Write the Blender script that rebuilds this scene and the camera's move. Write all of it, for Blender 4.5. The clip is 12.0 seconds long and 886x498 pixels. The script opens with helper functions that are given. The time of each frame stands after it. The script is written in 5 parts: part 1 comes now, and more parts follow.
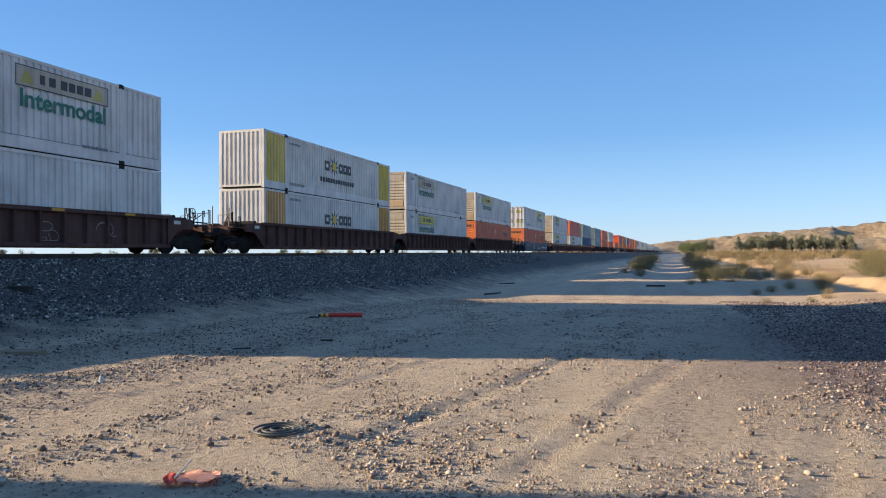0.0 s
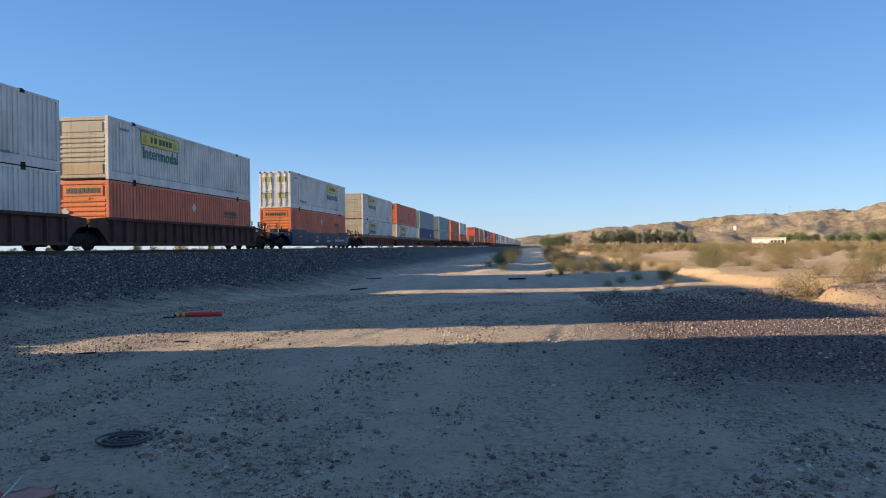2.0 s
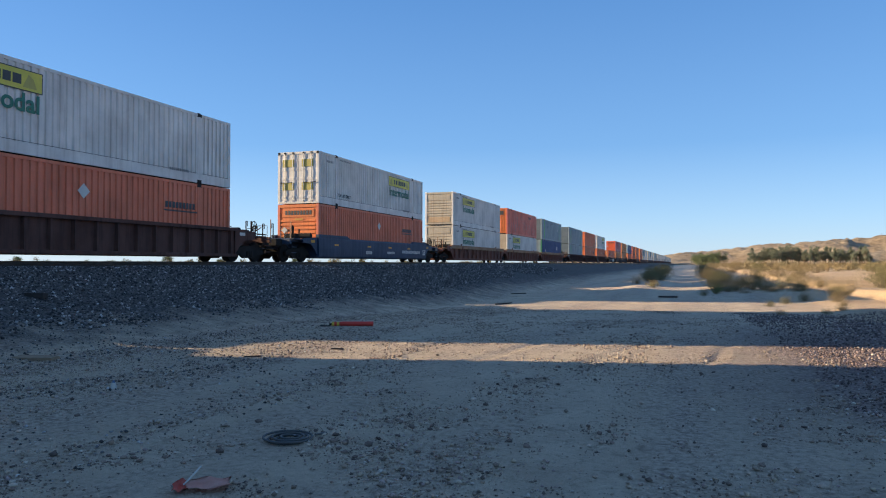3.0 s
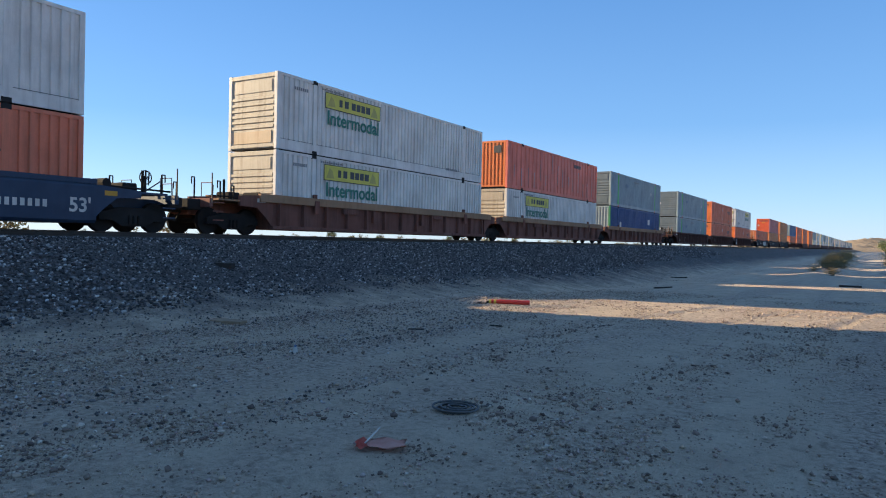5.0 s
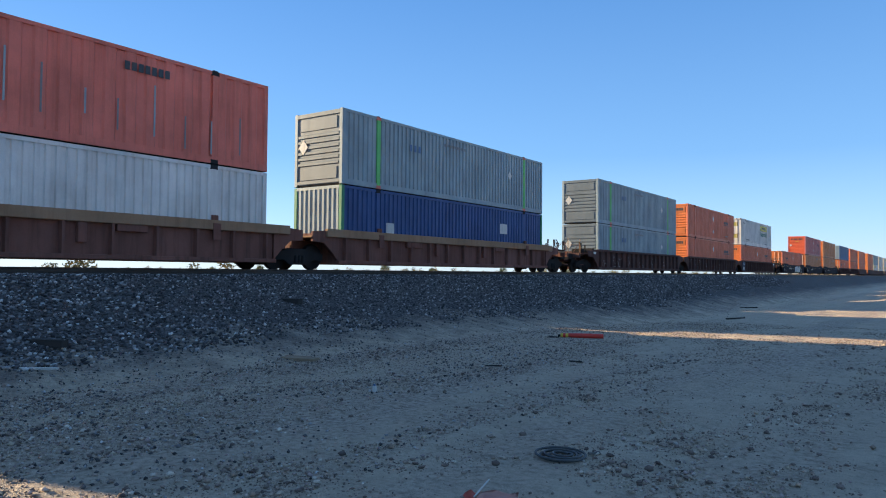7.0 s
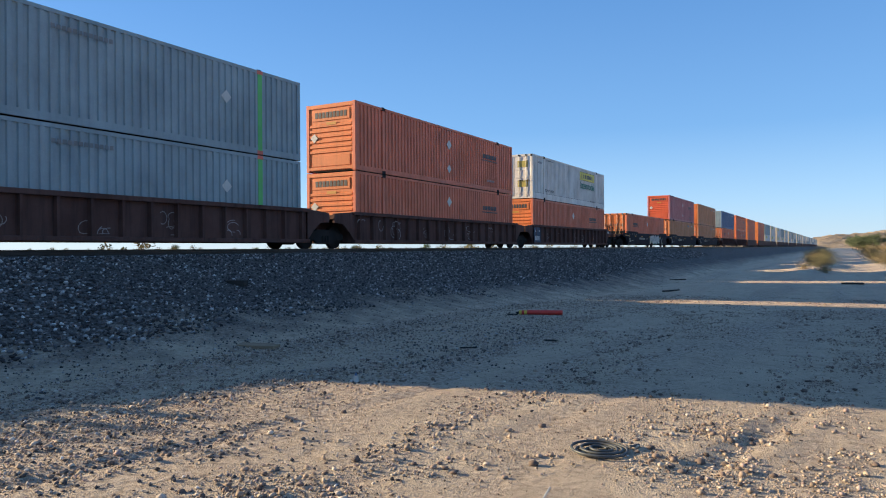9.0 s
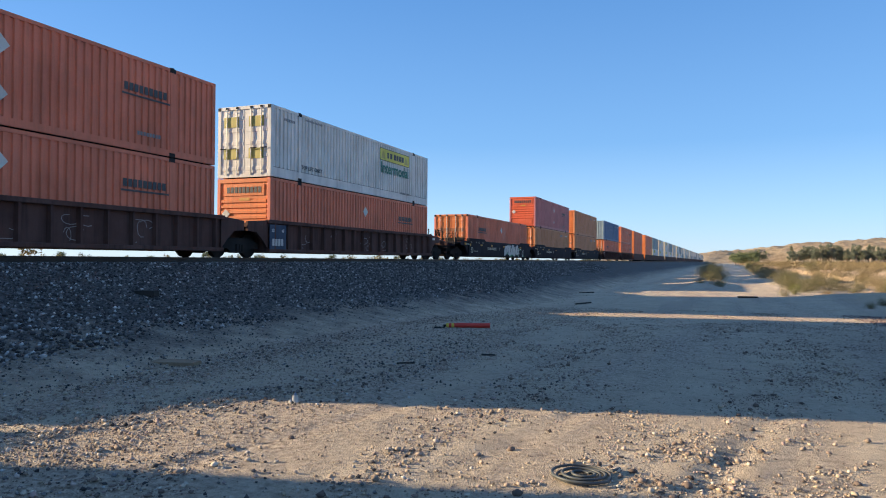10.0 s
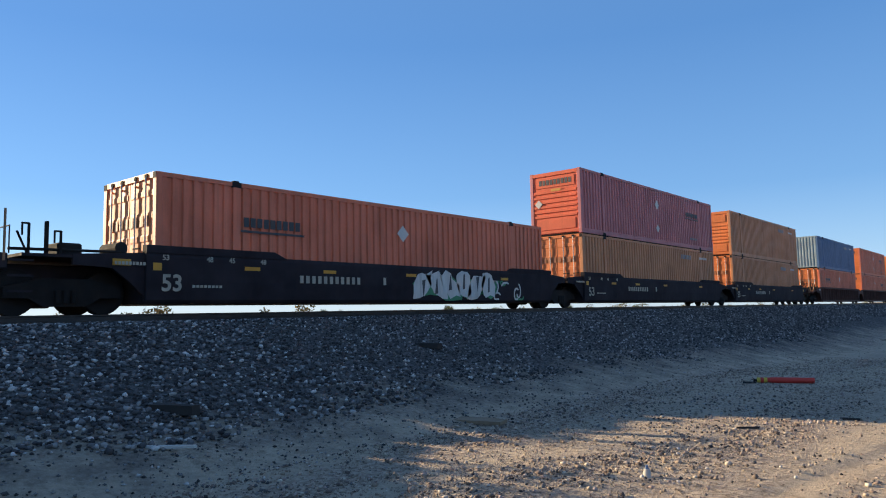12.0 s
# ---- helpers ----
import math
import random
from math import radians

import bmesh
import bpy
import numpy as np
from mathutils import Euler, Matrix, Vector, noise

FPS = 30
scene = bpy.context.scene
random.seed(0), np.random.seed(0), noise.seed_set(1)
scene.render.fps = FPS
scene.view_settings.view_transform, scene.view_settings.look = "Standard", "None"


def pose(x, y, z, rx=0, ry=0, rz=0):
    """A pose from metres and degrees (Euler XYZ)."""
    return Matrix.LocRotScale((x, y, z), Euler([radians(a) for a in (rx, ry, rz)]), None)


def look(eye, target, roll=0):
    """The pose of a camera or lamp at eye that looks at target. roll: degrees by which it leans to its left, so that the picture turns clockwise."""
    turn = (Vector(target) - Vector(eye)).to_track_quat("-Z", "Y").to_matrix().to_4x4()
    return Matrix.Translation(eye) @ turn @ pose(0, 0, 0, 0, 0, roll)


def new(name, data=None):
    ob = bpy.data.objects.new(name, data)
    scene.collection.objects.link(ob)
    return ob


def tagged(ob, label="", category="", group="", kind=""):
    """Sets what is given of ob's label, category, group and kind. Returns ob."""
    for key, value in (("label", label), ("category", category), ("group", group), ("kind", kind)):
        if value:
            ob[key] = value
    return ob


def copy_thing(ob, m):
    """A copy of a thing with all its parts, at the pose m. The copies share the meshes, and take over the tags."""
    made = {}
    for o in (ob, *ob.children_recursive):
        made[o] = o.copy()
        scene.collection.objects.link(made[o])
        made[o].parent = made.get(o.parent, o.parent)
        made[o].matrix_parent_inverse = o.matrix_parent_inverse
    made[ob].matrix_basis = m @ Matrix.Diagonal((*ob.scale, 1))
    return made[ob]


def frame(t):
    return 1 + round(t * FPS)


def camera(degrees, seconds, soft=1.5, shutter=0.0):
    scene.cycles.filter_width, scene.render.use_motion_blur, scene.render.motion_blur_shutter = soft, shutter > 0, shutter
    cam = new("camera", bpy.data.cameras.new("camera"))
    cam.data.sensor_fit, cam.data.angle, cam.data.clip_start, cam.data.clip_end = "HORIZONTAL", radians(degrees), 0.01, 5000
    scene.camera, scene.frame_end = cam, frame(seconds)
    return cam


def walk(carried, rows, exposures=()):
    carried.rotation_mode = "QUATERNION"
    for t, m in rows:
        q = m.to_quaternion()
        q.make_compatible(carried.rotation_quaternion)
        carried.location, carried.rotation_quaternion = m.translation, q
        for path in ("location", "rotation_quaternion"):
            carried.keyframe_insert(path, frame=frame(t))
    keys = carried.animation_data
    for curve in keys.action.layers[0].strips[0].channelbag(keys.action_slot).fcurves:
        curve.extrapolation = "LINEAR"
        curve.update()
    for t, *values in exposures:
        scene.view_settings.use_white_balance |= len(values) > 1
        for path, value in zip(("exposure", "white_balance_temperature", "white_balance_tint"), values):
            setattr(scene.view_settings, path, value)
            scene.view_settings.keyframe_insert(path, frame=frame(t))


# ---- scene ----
import collections

# ---- camera and its walk ----
EYE = 1.644          # eye height over the dirt road
RAIL = 1.70          # top of rail over the dirt road
TOP = 7.856          # top of a double stack
SIDE = -19.24        # near side of the containers
TRACK = SIDE - 1.3   # middle of the track
SPEED, SLOWING = 19.644, -0.0213


def view(x, y, dz, yaw, pitch, roll):
    return pose(x, y, EYE + dz, 90 + pitch, 0, yaw) @ pose(0, 0, 0, 0, 0, roll)


PATH = [
    (0, 0.000, 0.000, 0.016, 18.179, 0.334, -0.267),
    (0.5, 0.020, 0.048, 0.001, 14.107, 0.186, -0.030),
    (1, 0.016, 0.088, -0.015, 12.441, 0.173, -0.190),
    (1.5, 0.061, -0.012, 0.020, 10.256, 0.090, -0.592),
    (2, 0.078, 0.007, 0.029, 7.524, -0.162, -0.650),
    (2.5, 0.021, 0.062, 0.004, 10.197, 0.408, 0.089),
    (2.7, 0.014, 0.042, 0.003, 13.900, 1.000, 0.161),
    (4.3, -0.047, -0.121, -0.001, 29.250, -0.750, 0.600),
    (4.5, -0.055, -0.141, -0.002, 29.718, -0.844, 0.803),
    (5, -0.078, -0.164, -0.003, 31.355, -0.671, 1.267),
    (5.5, -0.106, -0.191, -0.008, 33.597, -0.412, 1.897),
    (6, -0.180, -0.202, -0.007, 32.438, 0.212, 1.606),
    (6.5, -0.361, -0.075, 0.008, 32.801, 1.691, 0.197),
    (6.7, -0.480, -0.060, 0.007, 34.000, 2.100, 0.200),
    (8.3, -1.428, 0.057, 0.004, 38.000, 0.000, 0.600),
    (8.5, -1.547, 0.071, 0.003, 35.816, -0.013, 0.413),
    (9, -1.806, 0.145, 0.019, 29.187, -0.023, -0.371),
    (9.5, -2.158, 0.288, 0.013, 25.877, 0.248, -0.854),
    (10, -2.513, 0.340, 0.012, 21.499, 0.890, 0.349),
    (10.5, -2.869, 0.439, -0.011, 22.141, 2.950, 0.289),
    (11, -3.324, 0.570, -0.009, 22.724, 4.568, -0.318),
    (11.5, -3.706, 0.737, -0.012, 27.824, 5.579, -0.351),
    (12, -4.141, 0.896, -0.056, 40.057, 5.147, -1.164),
]
cam = camera(64.08, 12.0, soft=1.05)
walk(cam, [(t, view(*r)) for t, *r in PATH], exposures=[(0.0, 1.12, 6600, 17), (0.6, 1.12, 6600, 17), (1.0, 1.14, 6600, 17), (1.5, 0.92, 6600, 17), (2.0, 1.02, 6600, 17), (2.6, 1.08, 6600, 17), (4.4, 1.15, 6600, 17), (5.2, 1.25, 6600, 17), (6.6, 1.28, 6600, 16), (8.5, 1.40, 6600, 16), (9.0, 1.14, 6600, 16), (9.5, 1.42, 6600, 16), (10.0, 1.22, 6600, 16), (10.9, 1.16, 6500, 16), (11.5, 1.08, 6600, 16), (12.0, 1.05, 6700, 17)])

# ---- world, sun, exposure ----
SUN_AZ, SUN_EL = 13.2, 15.6      # the light travels along +x, turned this far towards +y
world = bpy.data.worlds.new("sky")
scene.world = world
world.use_nodes = True
wn = world.node_tree
sky = wn.nodes.new("ShaderNodeTexSky")
sky.sky_type = "NISHITA"
sky.sun_disc = False
sky.sun_elevation = radians(SUN_EL)
sky.sun_rotation = radians(270 - SUN_AZ)
sky.air_density, sky.dust_density, sky.ozone_density = 1.0, 0.05, 6.0
wn.nodes["Background"].inputs["Strength"].default_value = 0.105
wn.links.new(sky.outputs["Color"], wn.nodes["Background"].inputs["Color"])
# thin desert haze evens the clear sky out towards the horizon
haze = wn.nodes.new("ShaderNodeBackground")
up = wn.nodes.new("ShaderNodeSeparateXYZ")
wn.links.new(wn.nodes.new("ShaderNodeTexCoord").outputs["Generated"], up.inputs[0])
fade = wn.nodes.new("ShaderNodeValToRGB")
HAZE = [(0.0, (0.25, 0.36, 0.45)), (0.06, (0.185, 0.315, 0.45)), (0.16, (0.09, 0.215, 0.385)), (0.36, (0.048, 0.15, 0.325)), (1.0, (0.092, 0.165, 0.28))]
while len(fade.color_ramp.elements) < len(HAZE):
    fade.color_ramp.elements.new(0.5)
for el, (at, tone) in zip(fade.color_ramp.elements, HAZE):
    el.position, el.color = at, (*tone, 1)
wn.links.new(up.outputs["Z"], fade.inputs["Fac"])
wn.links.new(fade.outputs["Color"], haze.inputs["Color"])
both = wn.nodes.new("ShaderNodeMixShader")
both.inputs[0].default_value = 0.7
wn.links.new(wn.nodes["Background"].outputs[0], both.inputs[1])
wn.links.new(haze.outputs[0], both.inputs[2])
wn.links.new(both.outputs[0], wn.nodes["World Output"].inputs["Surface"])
sun_light = bpy.data.lights.new("sun", "SUN")
sun_light.energy, sun_light.angle, sun_light.color = 5.0, radians(0.55), (1.0, 0.825, 0.52)
sun = new("sun", sun_light)
ca, sa, ce, se = (math.cos(radians(SUN_AZ)), math.sin(radians(SUN_AZ)), math.cos(radians(SUN_EL)), math.sin(radians(SUN_EL)))
sun.matrix_world = look((-ca * ce * 300, -sa * ce * 300, se * 300), (0, 0, 0))

# ---- materials ----
def shader(name, rough=0.8, metal=0.0):
    m = bpy.data.materials.new(name)
    m.use_nodes = True
    b = m.node_tree.nodes["Principled BSDF"]
    b.inputs["Roughness"].default_value, b.inputs["Metallic"].default_value = rough, metal
    return m, m.node_tree, b


def noise_node(nt, scale, detail=4, rough=0.6, stretch=None, coord="Object"):
    tc = nt.nodes.new("ShaderNodeTexCoord")
    n = nt.nodes.new("ShaderNodeTexNoise")
    n.inputs["Scale"].default_value, n.inputs["Detail"].default_value, n.inputs["Roughness"].default_value = scale, detail, rough
    if stretch:
        mp = nt.nodes.new("ShaderNodeMapping")
        mp.inputs["Scale"].default_value = stretch
        nt.links.new(tc.outputs[coord], mp.inputs["Vector"])
        nt.links.new(mp.outputs["Vector"], n.inputs["Vector"])
    else:
        nt.links.new(tc.outputs[coord], n.inputs["Vector"])
    return n.outputs["Fac"]


def ramp(nt, fac, stops):
    r = nt.nodes.new("ShaderNodeValToRGB")
    while len(r.color_ramp.elements) < len(stops):
        r.color_ramp.elements.new(0.5)
    for e, (p, c) in zip(r.color_ramp.elements, stops):
        e.position, e.color = p, (*c, 1) if len(c) == 3 else c
    nt.links.new(fac, r.inputs["Fac"])
    return r.outputs["Color"]


def mix(nt, fac, a, b, mode="MIX"):
    m = nt.nodes.new("ShaderNodeMix")
    m.data_type, m.blend_type = "RGBA", mode
    for i, v in ((0, fac), (6, a), (7, b)):
        if isinstance(v, bpy.types.NodeSocket):
            nt.links.new(v, m.inputs[i])
        else:
            m.inputs[i].default_value = v if i == 0 else (*v, 1)
    return m.outputs[2]


def bump(nt, b, height, strength, dist=0.02):
    n = nt.nodes.new("ShaderNodeBump")
    n.inputs["Strength"].default_value, n.inputs["Distance"].default_value = strength, dist
    nt.links.new(height, n.inputs["Height"])
    nt.links.new(n.outputs["Normal"], b.inputs["Normal"])


def paint(name, color, dirt=(0.16, 0.12, 0.09), amount=0.35, rough=0.5, streak=True, gloss=0.4):
    """Weathered painted steel: soft fading, rain streaks and fine grime."""
    m, nt, b = shader(name, rough)
    b.inputs["Specular IOR Level"].default_value = gloss
    big = noise_node(nt, 0.7, 5)
    st = noise_node(nt, 1.0, 5, 0.65, (5.0, 5.0, 0.35)) if streak else noise_node(nt, 6.0, 5)
    fine = noise_node(nt, 40, 3)
    light = tuple(min(1, c * 1.15 + 0.015) for c in color)
    dark = tuple(c * 0.82 for c in color)
    c1 = ramp(nt, big, [(0.3, dark), (0.7, light)])
    f = nt.nodes.new("ShaderNodeMath")
    f.operation = "MULTIPLY"
    s1 = ramp(nt, st, [(0.48, (0, 0, 0)), (0.78, (1, 1, 1))])
    nt.links.new(s1, f.inputs[0])
    f.inputs[1].default_value = amount
    c2 = mix(nt, f.outputs[0], c1, dirt)
    c3 = mix(nt, 0.10, c2, ramp(nt, fine, [(0.35, (0.2, 0.2, 0.2)), (0.65, (1, 1, 1))]), "MULTIPLY")
    nt.links.new(c3, b.inputs["Base Color"])
    rr = ramp(nt, st, [(0.3, (rough - 0.1,) * 3), (0.8, (min(1, rough + 0.25),) * 3)])
    nt.links.new(rr, b.inputs["Roughness"])
    bump(nt, b, big, 0.08, 0.01)
    return m


WHITE = paint("white_paint", (0.68, 0.65, 0.605), amount=0.35)
OFFWHITE = paint("old_white_paint", (0.45, 0.395, 0.305), (0.20, 0.135, 0.08), 0.6)
ORANGE = paint("orange_paint", (0.70, 0.19, 0.05), (0.22, 0.09, 0.05), 0.35)
RUST_ORANGE = paint("faded_orange_paint", (0.68, 0.175, 0.09), (0.2, 0.1, 0.06), 0.4)
BROWN_ORANGE = paint("brown_orange_paint", (0.55, 0.225, 0.10), (0.18, 0.09, 0.05), 0.4)
RED = paint("red_paint", (0.72, 0.165, 0.11), (0.24, 0.08, 0.05), 0.4)
RED_ORANGE = paint("red_orange_paint", (0.68, 0.11, 0.04), (0.3, 0.08, 0.04), 0.3)
MAUVE = paint("chalky_red_paint", (0.50, 0.165, 0.165), (0.25, 0.1, 0.1), 0.35)
# front of the blue-grey boxes, darkened and blued to offset the warm sun there
DIMMED_GREY = paint("dimmed_grey_paint", (0.125, 0.163, 0.185), (0.2, 0.2, 0.2), 0.35)
BLUEGREY = paint("blue_grey_paint", (0.27, 0.34, 0.36), (0.16, 0.17, 0.2), 0.35)
BLUE = paint("blue_paint", (0.015, 0.065, 0.20), (0.05, 0.06, 0.1), 0.35)
STEELBLUE = paint("steel_blue_paint", (0.07, 0.15, 0.28), (0.1, 0.11, 0.13), 0.3)
YELLOW = paint("yellow_paint", (0.66, 0.46, 0.05), (0.3, 0.25, 0.1), 0.3)
OCHRE = paint("ochre_paint", (0.62, 0.29, 0.045), (0.3, 0.2, 0.1), 0.3)
LOGO_YELLOW = paint("logo_yellow", (0.62, 0.55, 0.08), (0.35, 0.3, 0.15), 0.35)
RUSTTAN = paint("rust_stained_white", (0.50, 0.36, 0.22), (0.25, 0.12, 0.06), 0.5)
MUTED = paint("muted_logo_print", (0.42, 0.36, 0.09), (0.3, 0.25, 0.12), 0.3)
LIME = paint("lime_stripe", (0.11, 0.50, 0.13), (0.2, 0.3, 0.1), 0.2)
GREEN = paint("green_paint", (0.03, 0.22, 0.10), (0.1, 0.12, 0.1), 0.2)
CODE = paint("faded_small_print", (0.20, 0.20, 0.20), (0.4, 0.4, 0.4), 0.4)
MUTEDINK = paint("sun_faded_ink", (0.36, 0.13, 0.055), (0.4, 0.16, 0.07), 0.5)
INK = paint("dark_lettering", (0.04, 0.045, 0.05), (0.2, 0.2, 0.2), 0.2)
TEAL = paint("teal_lettering", (0.01, 0.16, 0.11), (0.2, 0.25, 0.22), 0.2)
DIMPRINT = paint("worn_pale_print", (0.40, 0.37, 0.29), (0.12, 0.1, 0.09), 0.5)
CHALK = paint("faint_chalk_tag", (0.30, 0.265, 0.255), (0.15, 0.09, 0.07), 0.6)
STENCIL = paint("pale_lettering", (0.55, 0.54, 0.5), (0.2, 0.17, 0.15), 0.4)
RUSTY = paint("rusty_brown_car", (0.105, 0.050, 0.040), (0.035, 0.025, 0.023), 0.7, 0.75, gloss=0.12)
BROWN = paint("brown_car_paint", (0.19, 0.078, 0.057), (0.06, 0.038, 0.032), 0.7, 0.7, gloss=0.12)
SILL = paint("tan_brown_sill", (0.33, 0.19, 0.11), (0.14, 0.08, 0.05), 0.4, 0.7, gloss=0.12)
BLACKCAR = paint("dark_car_paint", (0.022, 0.017, 0.021), (0.06, 0.045, 0.045), 0.3, 0.8, gloss=0.12)
BLUECAR = paint("navy_car_paint", (0.012, 0.036, 0.078), (0.06, 0.06, 0.07), 0.35, 0.55)
IRON = paint("oily_cast_iron", (0.016, 0.014, 0.013), (0.04, 0.03, 0.024), 0.35, 0.9, False, gloss=0.12)
# rubber and dark castings; also the black plates that stand for shade
DARKGAP = paint("black_rubber_and_shade", (0.02, 0.02, 0.02), (0.05, 0.05, 0.05), 0.2, 0.8, False, gloss=0.12)
REFLECT = paint("amber_reflector", (0.6, 0.28, 0.02), (0.3, 0.2, 0.1), 0.2)


# ---- mesh helpers ----
def add_box(bm, x0, y0, z0, x1, y1, z1, bev=0.0):
    vs = [bm.verts.new(p) for p in ((x0, y0, z0), (x1, y0, z0), (x1, y1, z0), (x0, y1, z0), (x0, y0, z1), (x1, y0, z1), (x1, y1, z1), (x0, y1, z1))]
    fs = [bm.faces.new([vs[i] for i in q]) for q in ((3, 2, 1, 0), (4, 5, 6, 7), (0, 1, 5, 4), (1, 2, 6, 5), (2, 3, 7, 6), (3, 0, 4, 7))]
    if bev:
        bmesh.ops.bevel(bm, geom=list({e for f in fs for e in f.edges}), offset=bev, segments=1, affect="EDGES")


def add_prism(bm, pts, axis, a, b):
    """A closed outline of (u, v) points, pushed along an axis from a to b."""
    def at(u, v, w):
        return {"x": (w, u, v), "y": (u, w, v), "z": (u, v, w)}[axis]
    lo, hi = [bm.verts.new(at(u, v, a)) for u, v in pts], [bm.verts.new(at(u, v, b)) for u, v in pts]
    n = len(pts)
    for i in range(n):
        bm.faces.new((lo[i], lo[(i + 1) % n], hi[(i + 1) % n], hi[i]))
    bm.faces.new(lo[::-1])
    bm.faces.new(hi)


def add_tube(bm, p, q, r, n=8):
    p, q = Vector(p), Vector(q)
    m = Matrix.Translation((p + q) / 2) @ (q - p).to_track_quat("Z", "Y").to_matrix().to_4x4()
    bmesh.ops.create_cone(bm, cap_ends=True, segments=n, radius1=r, radius2=r, depth=(q - p).length, matrix=m)


def mesh_of(name, bm, mat, smooth=False):
    bmesh.ops.recalc_face_normals(bm, faces=bm.faces)
    me = bpy.data.meshes.new(name)
    bm.to_mesh(me)
    bm.free()
    for m in (mat if isinstance(mat, (list, tuple)) else (mat,)):
        me.materials.append(m)
    if smooth:
        me.shade_smooth()
    return me


def part(name, bm, mat, parent, label="", smooth=False):
    ob = new(name, mesh_of(name, bm, mat, smooth))
    ob.parent = parent
    if label:
        ob["label"] = label
    return ob


def lettering(name, words, size, mat, parent, x, y, z, label="", normal=1):
    """Raised writing on a side that faces +x: it reads along +y when seen from there."""
    cu = bpy.data.curves.new("writing", "FONT")
    cu.body, cu.size, cu.extrude, cu.align_x, cu.align_y = words, size, 0.002, "CENTER", "CENTER"
    cu.offset = 0.022 * size
    tmp = bpy.data.objects.new("writing", cu)
    me = bpy.data.meshes.new_from_object(tmp)
    bpy.data.objects.remove(tmp)
    bpy.data.curves.remove(cu)
    me.transform(pose(0, 0, 0, 90, 0, 90))
    me.materials.clear()
    me.materials.append(mat)
    ob = new(name, me)
    ob.parent = parent
    ob.location = (x, y, z)
    if label:
        ob["label"] = label
    return ob


# ---- ground: one sheet, with the railway bank in it ----
def smooth(t):
    t = min(1.0, max(0.0, t))
    return t * t * (3 - 2 * t)


def base_z(x, y):
    """The dirt road and the desert without the bank."""
    z = -0.38 * smooth((y - 16) / 16)
    r = math.hypot(x, y)
    if r > 6:
        z += 0.05 * min(1, (r - 6) / 20) * noise.noise((x * 0.13, y * 0.13, 2.0))
    # wash to the right, with a cut bank and a sandy terrace behind it
    w = smooth((x - 5.0 - 1.5 * noise.noise((y * 0.12, 3.1, 0))) / 2.0) * smooth((y - 24) / 6)
    z += 0.16 * w
    k = smooth((x - 9.5 - 2.0 * noise.noise((y * 0.15, 7.7, 0))) / 0.55) * smooth((y - 19) / 6)
    z += (0.42 + 0.16 * noise.noise((x * 0.2, y * 0.2, 9))) * k
    # sandy berms either side of the far path, and a hump before them
    z += 0.30 * math.exp(-((x - 4.6) / 2.6) ** 2 - ((y - 45.5) / 2.2) ** 2)
    far = smooth((y - 50) / 10) * (1 - smooth((y - 260) / 100))
    z += far * (0.40 * math.exp(-((x + 3.6) / 1.5) ** 2) + 0.42 * math.exp(-((x - 3.0) / 1.7) ** 2)) * (0.8 + 0.6 * noise.noise((y * 0.07, x * 0.2, 3)))
    z += 0.012 * noise.noise((x * 1.1, y * 1.1, 0)) + 0.006 * noise.noise((x * 3.1, y * 3.1, 5))
    # wheel ruts of the dirt road
    if -12 < x < 8 and y < 24:
        z += 0.012 * noise.noise((x * 6, y * 6, 1))
        for rx, dep in ((-8.2, 0.02), (-6.5, 0.03), (-4.7, 0.025), (-2.85, 0.045), (-1.2, 0.03), (0.9, 0.02)):
            d = x - rx - 0.15 * noise.noise((y * 0.2, rx, 0)) - 0.24 * (y - 5) + 0.005 * (y - 5) ** 2
            if abs(d) < 0.5:
                z -= 0.92 * dep * (0.6 + 0.9 * noise.noise((y * 0.5, rx, 6))) * (math.exp(-(d / 0.13) ** 2) - 0.5 * math.exp(-((abs(d) - 0.24) / 0.09) ** 2))
    return z


def ground_z(x, y):
    b = base_z(x, y)
    e = 0.5 * noise.noise((y * 0.16, 1.7, 0)) + 0.25 * noise.noise((y * 0.5, 4.7, 0))
    if x > TRACK:
        t = (-10.4 + e - x) / (-10.4 + e + 17.3)
        if t <= 0:
            return b
        t = min(1.0, t)
        s = 0.75 * t + 0.25 * smooth(t)
        return b * (1 - s) + 1.50 * s + 0.05 * math.sin(math.pi * t) * noise.noise((x * 0.6, y * 0.6, 3))
    t = smooth((-23.8 - x) / 4.0)
    return 1.50 * (1 - t) + 0.95 * t


def spaced(marks):
    out = []
    for a, b, step in marks:
        n = max(1, round((b - a) / step))
        out += [a + (b - a) * i / n for i in range(n)]
    return out + [marks[-1][1]]


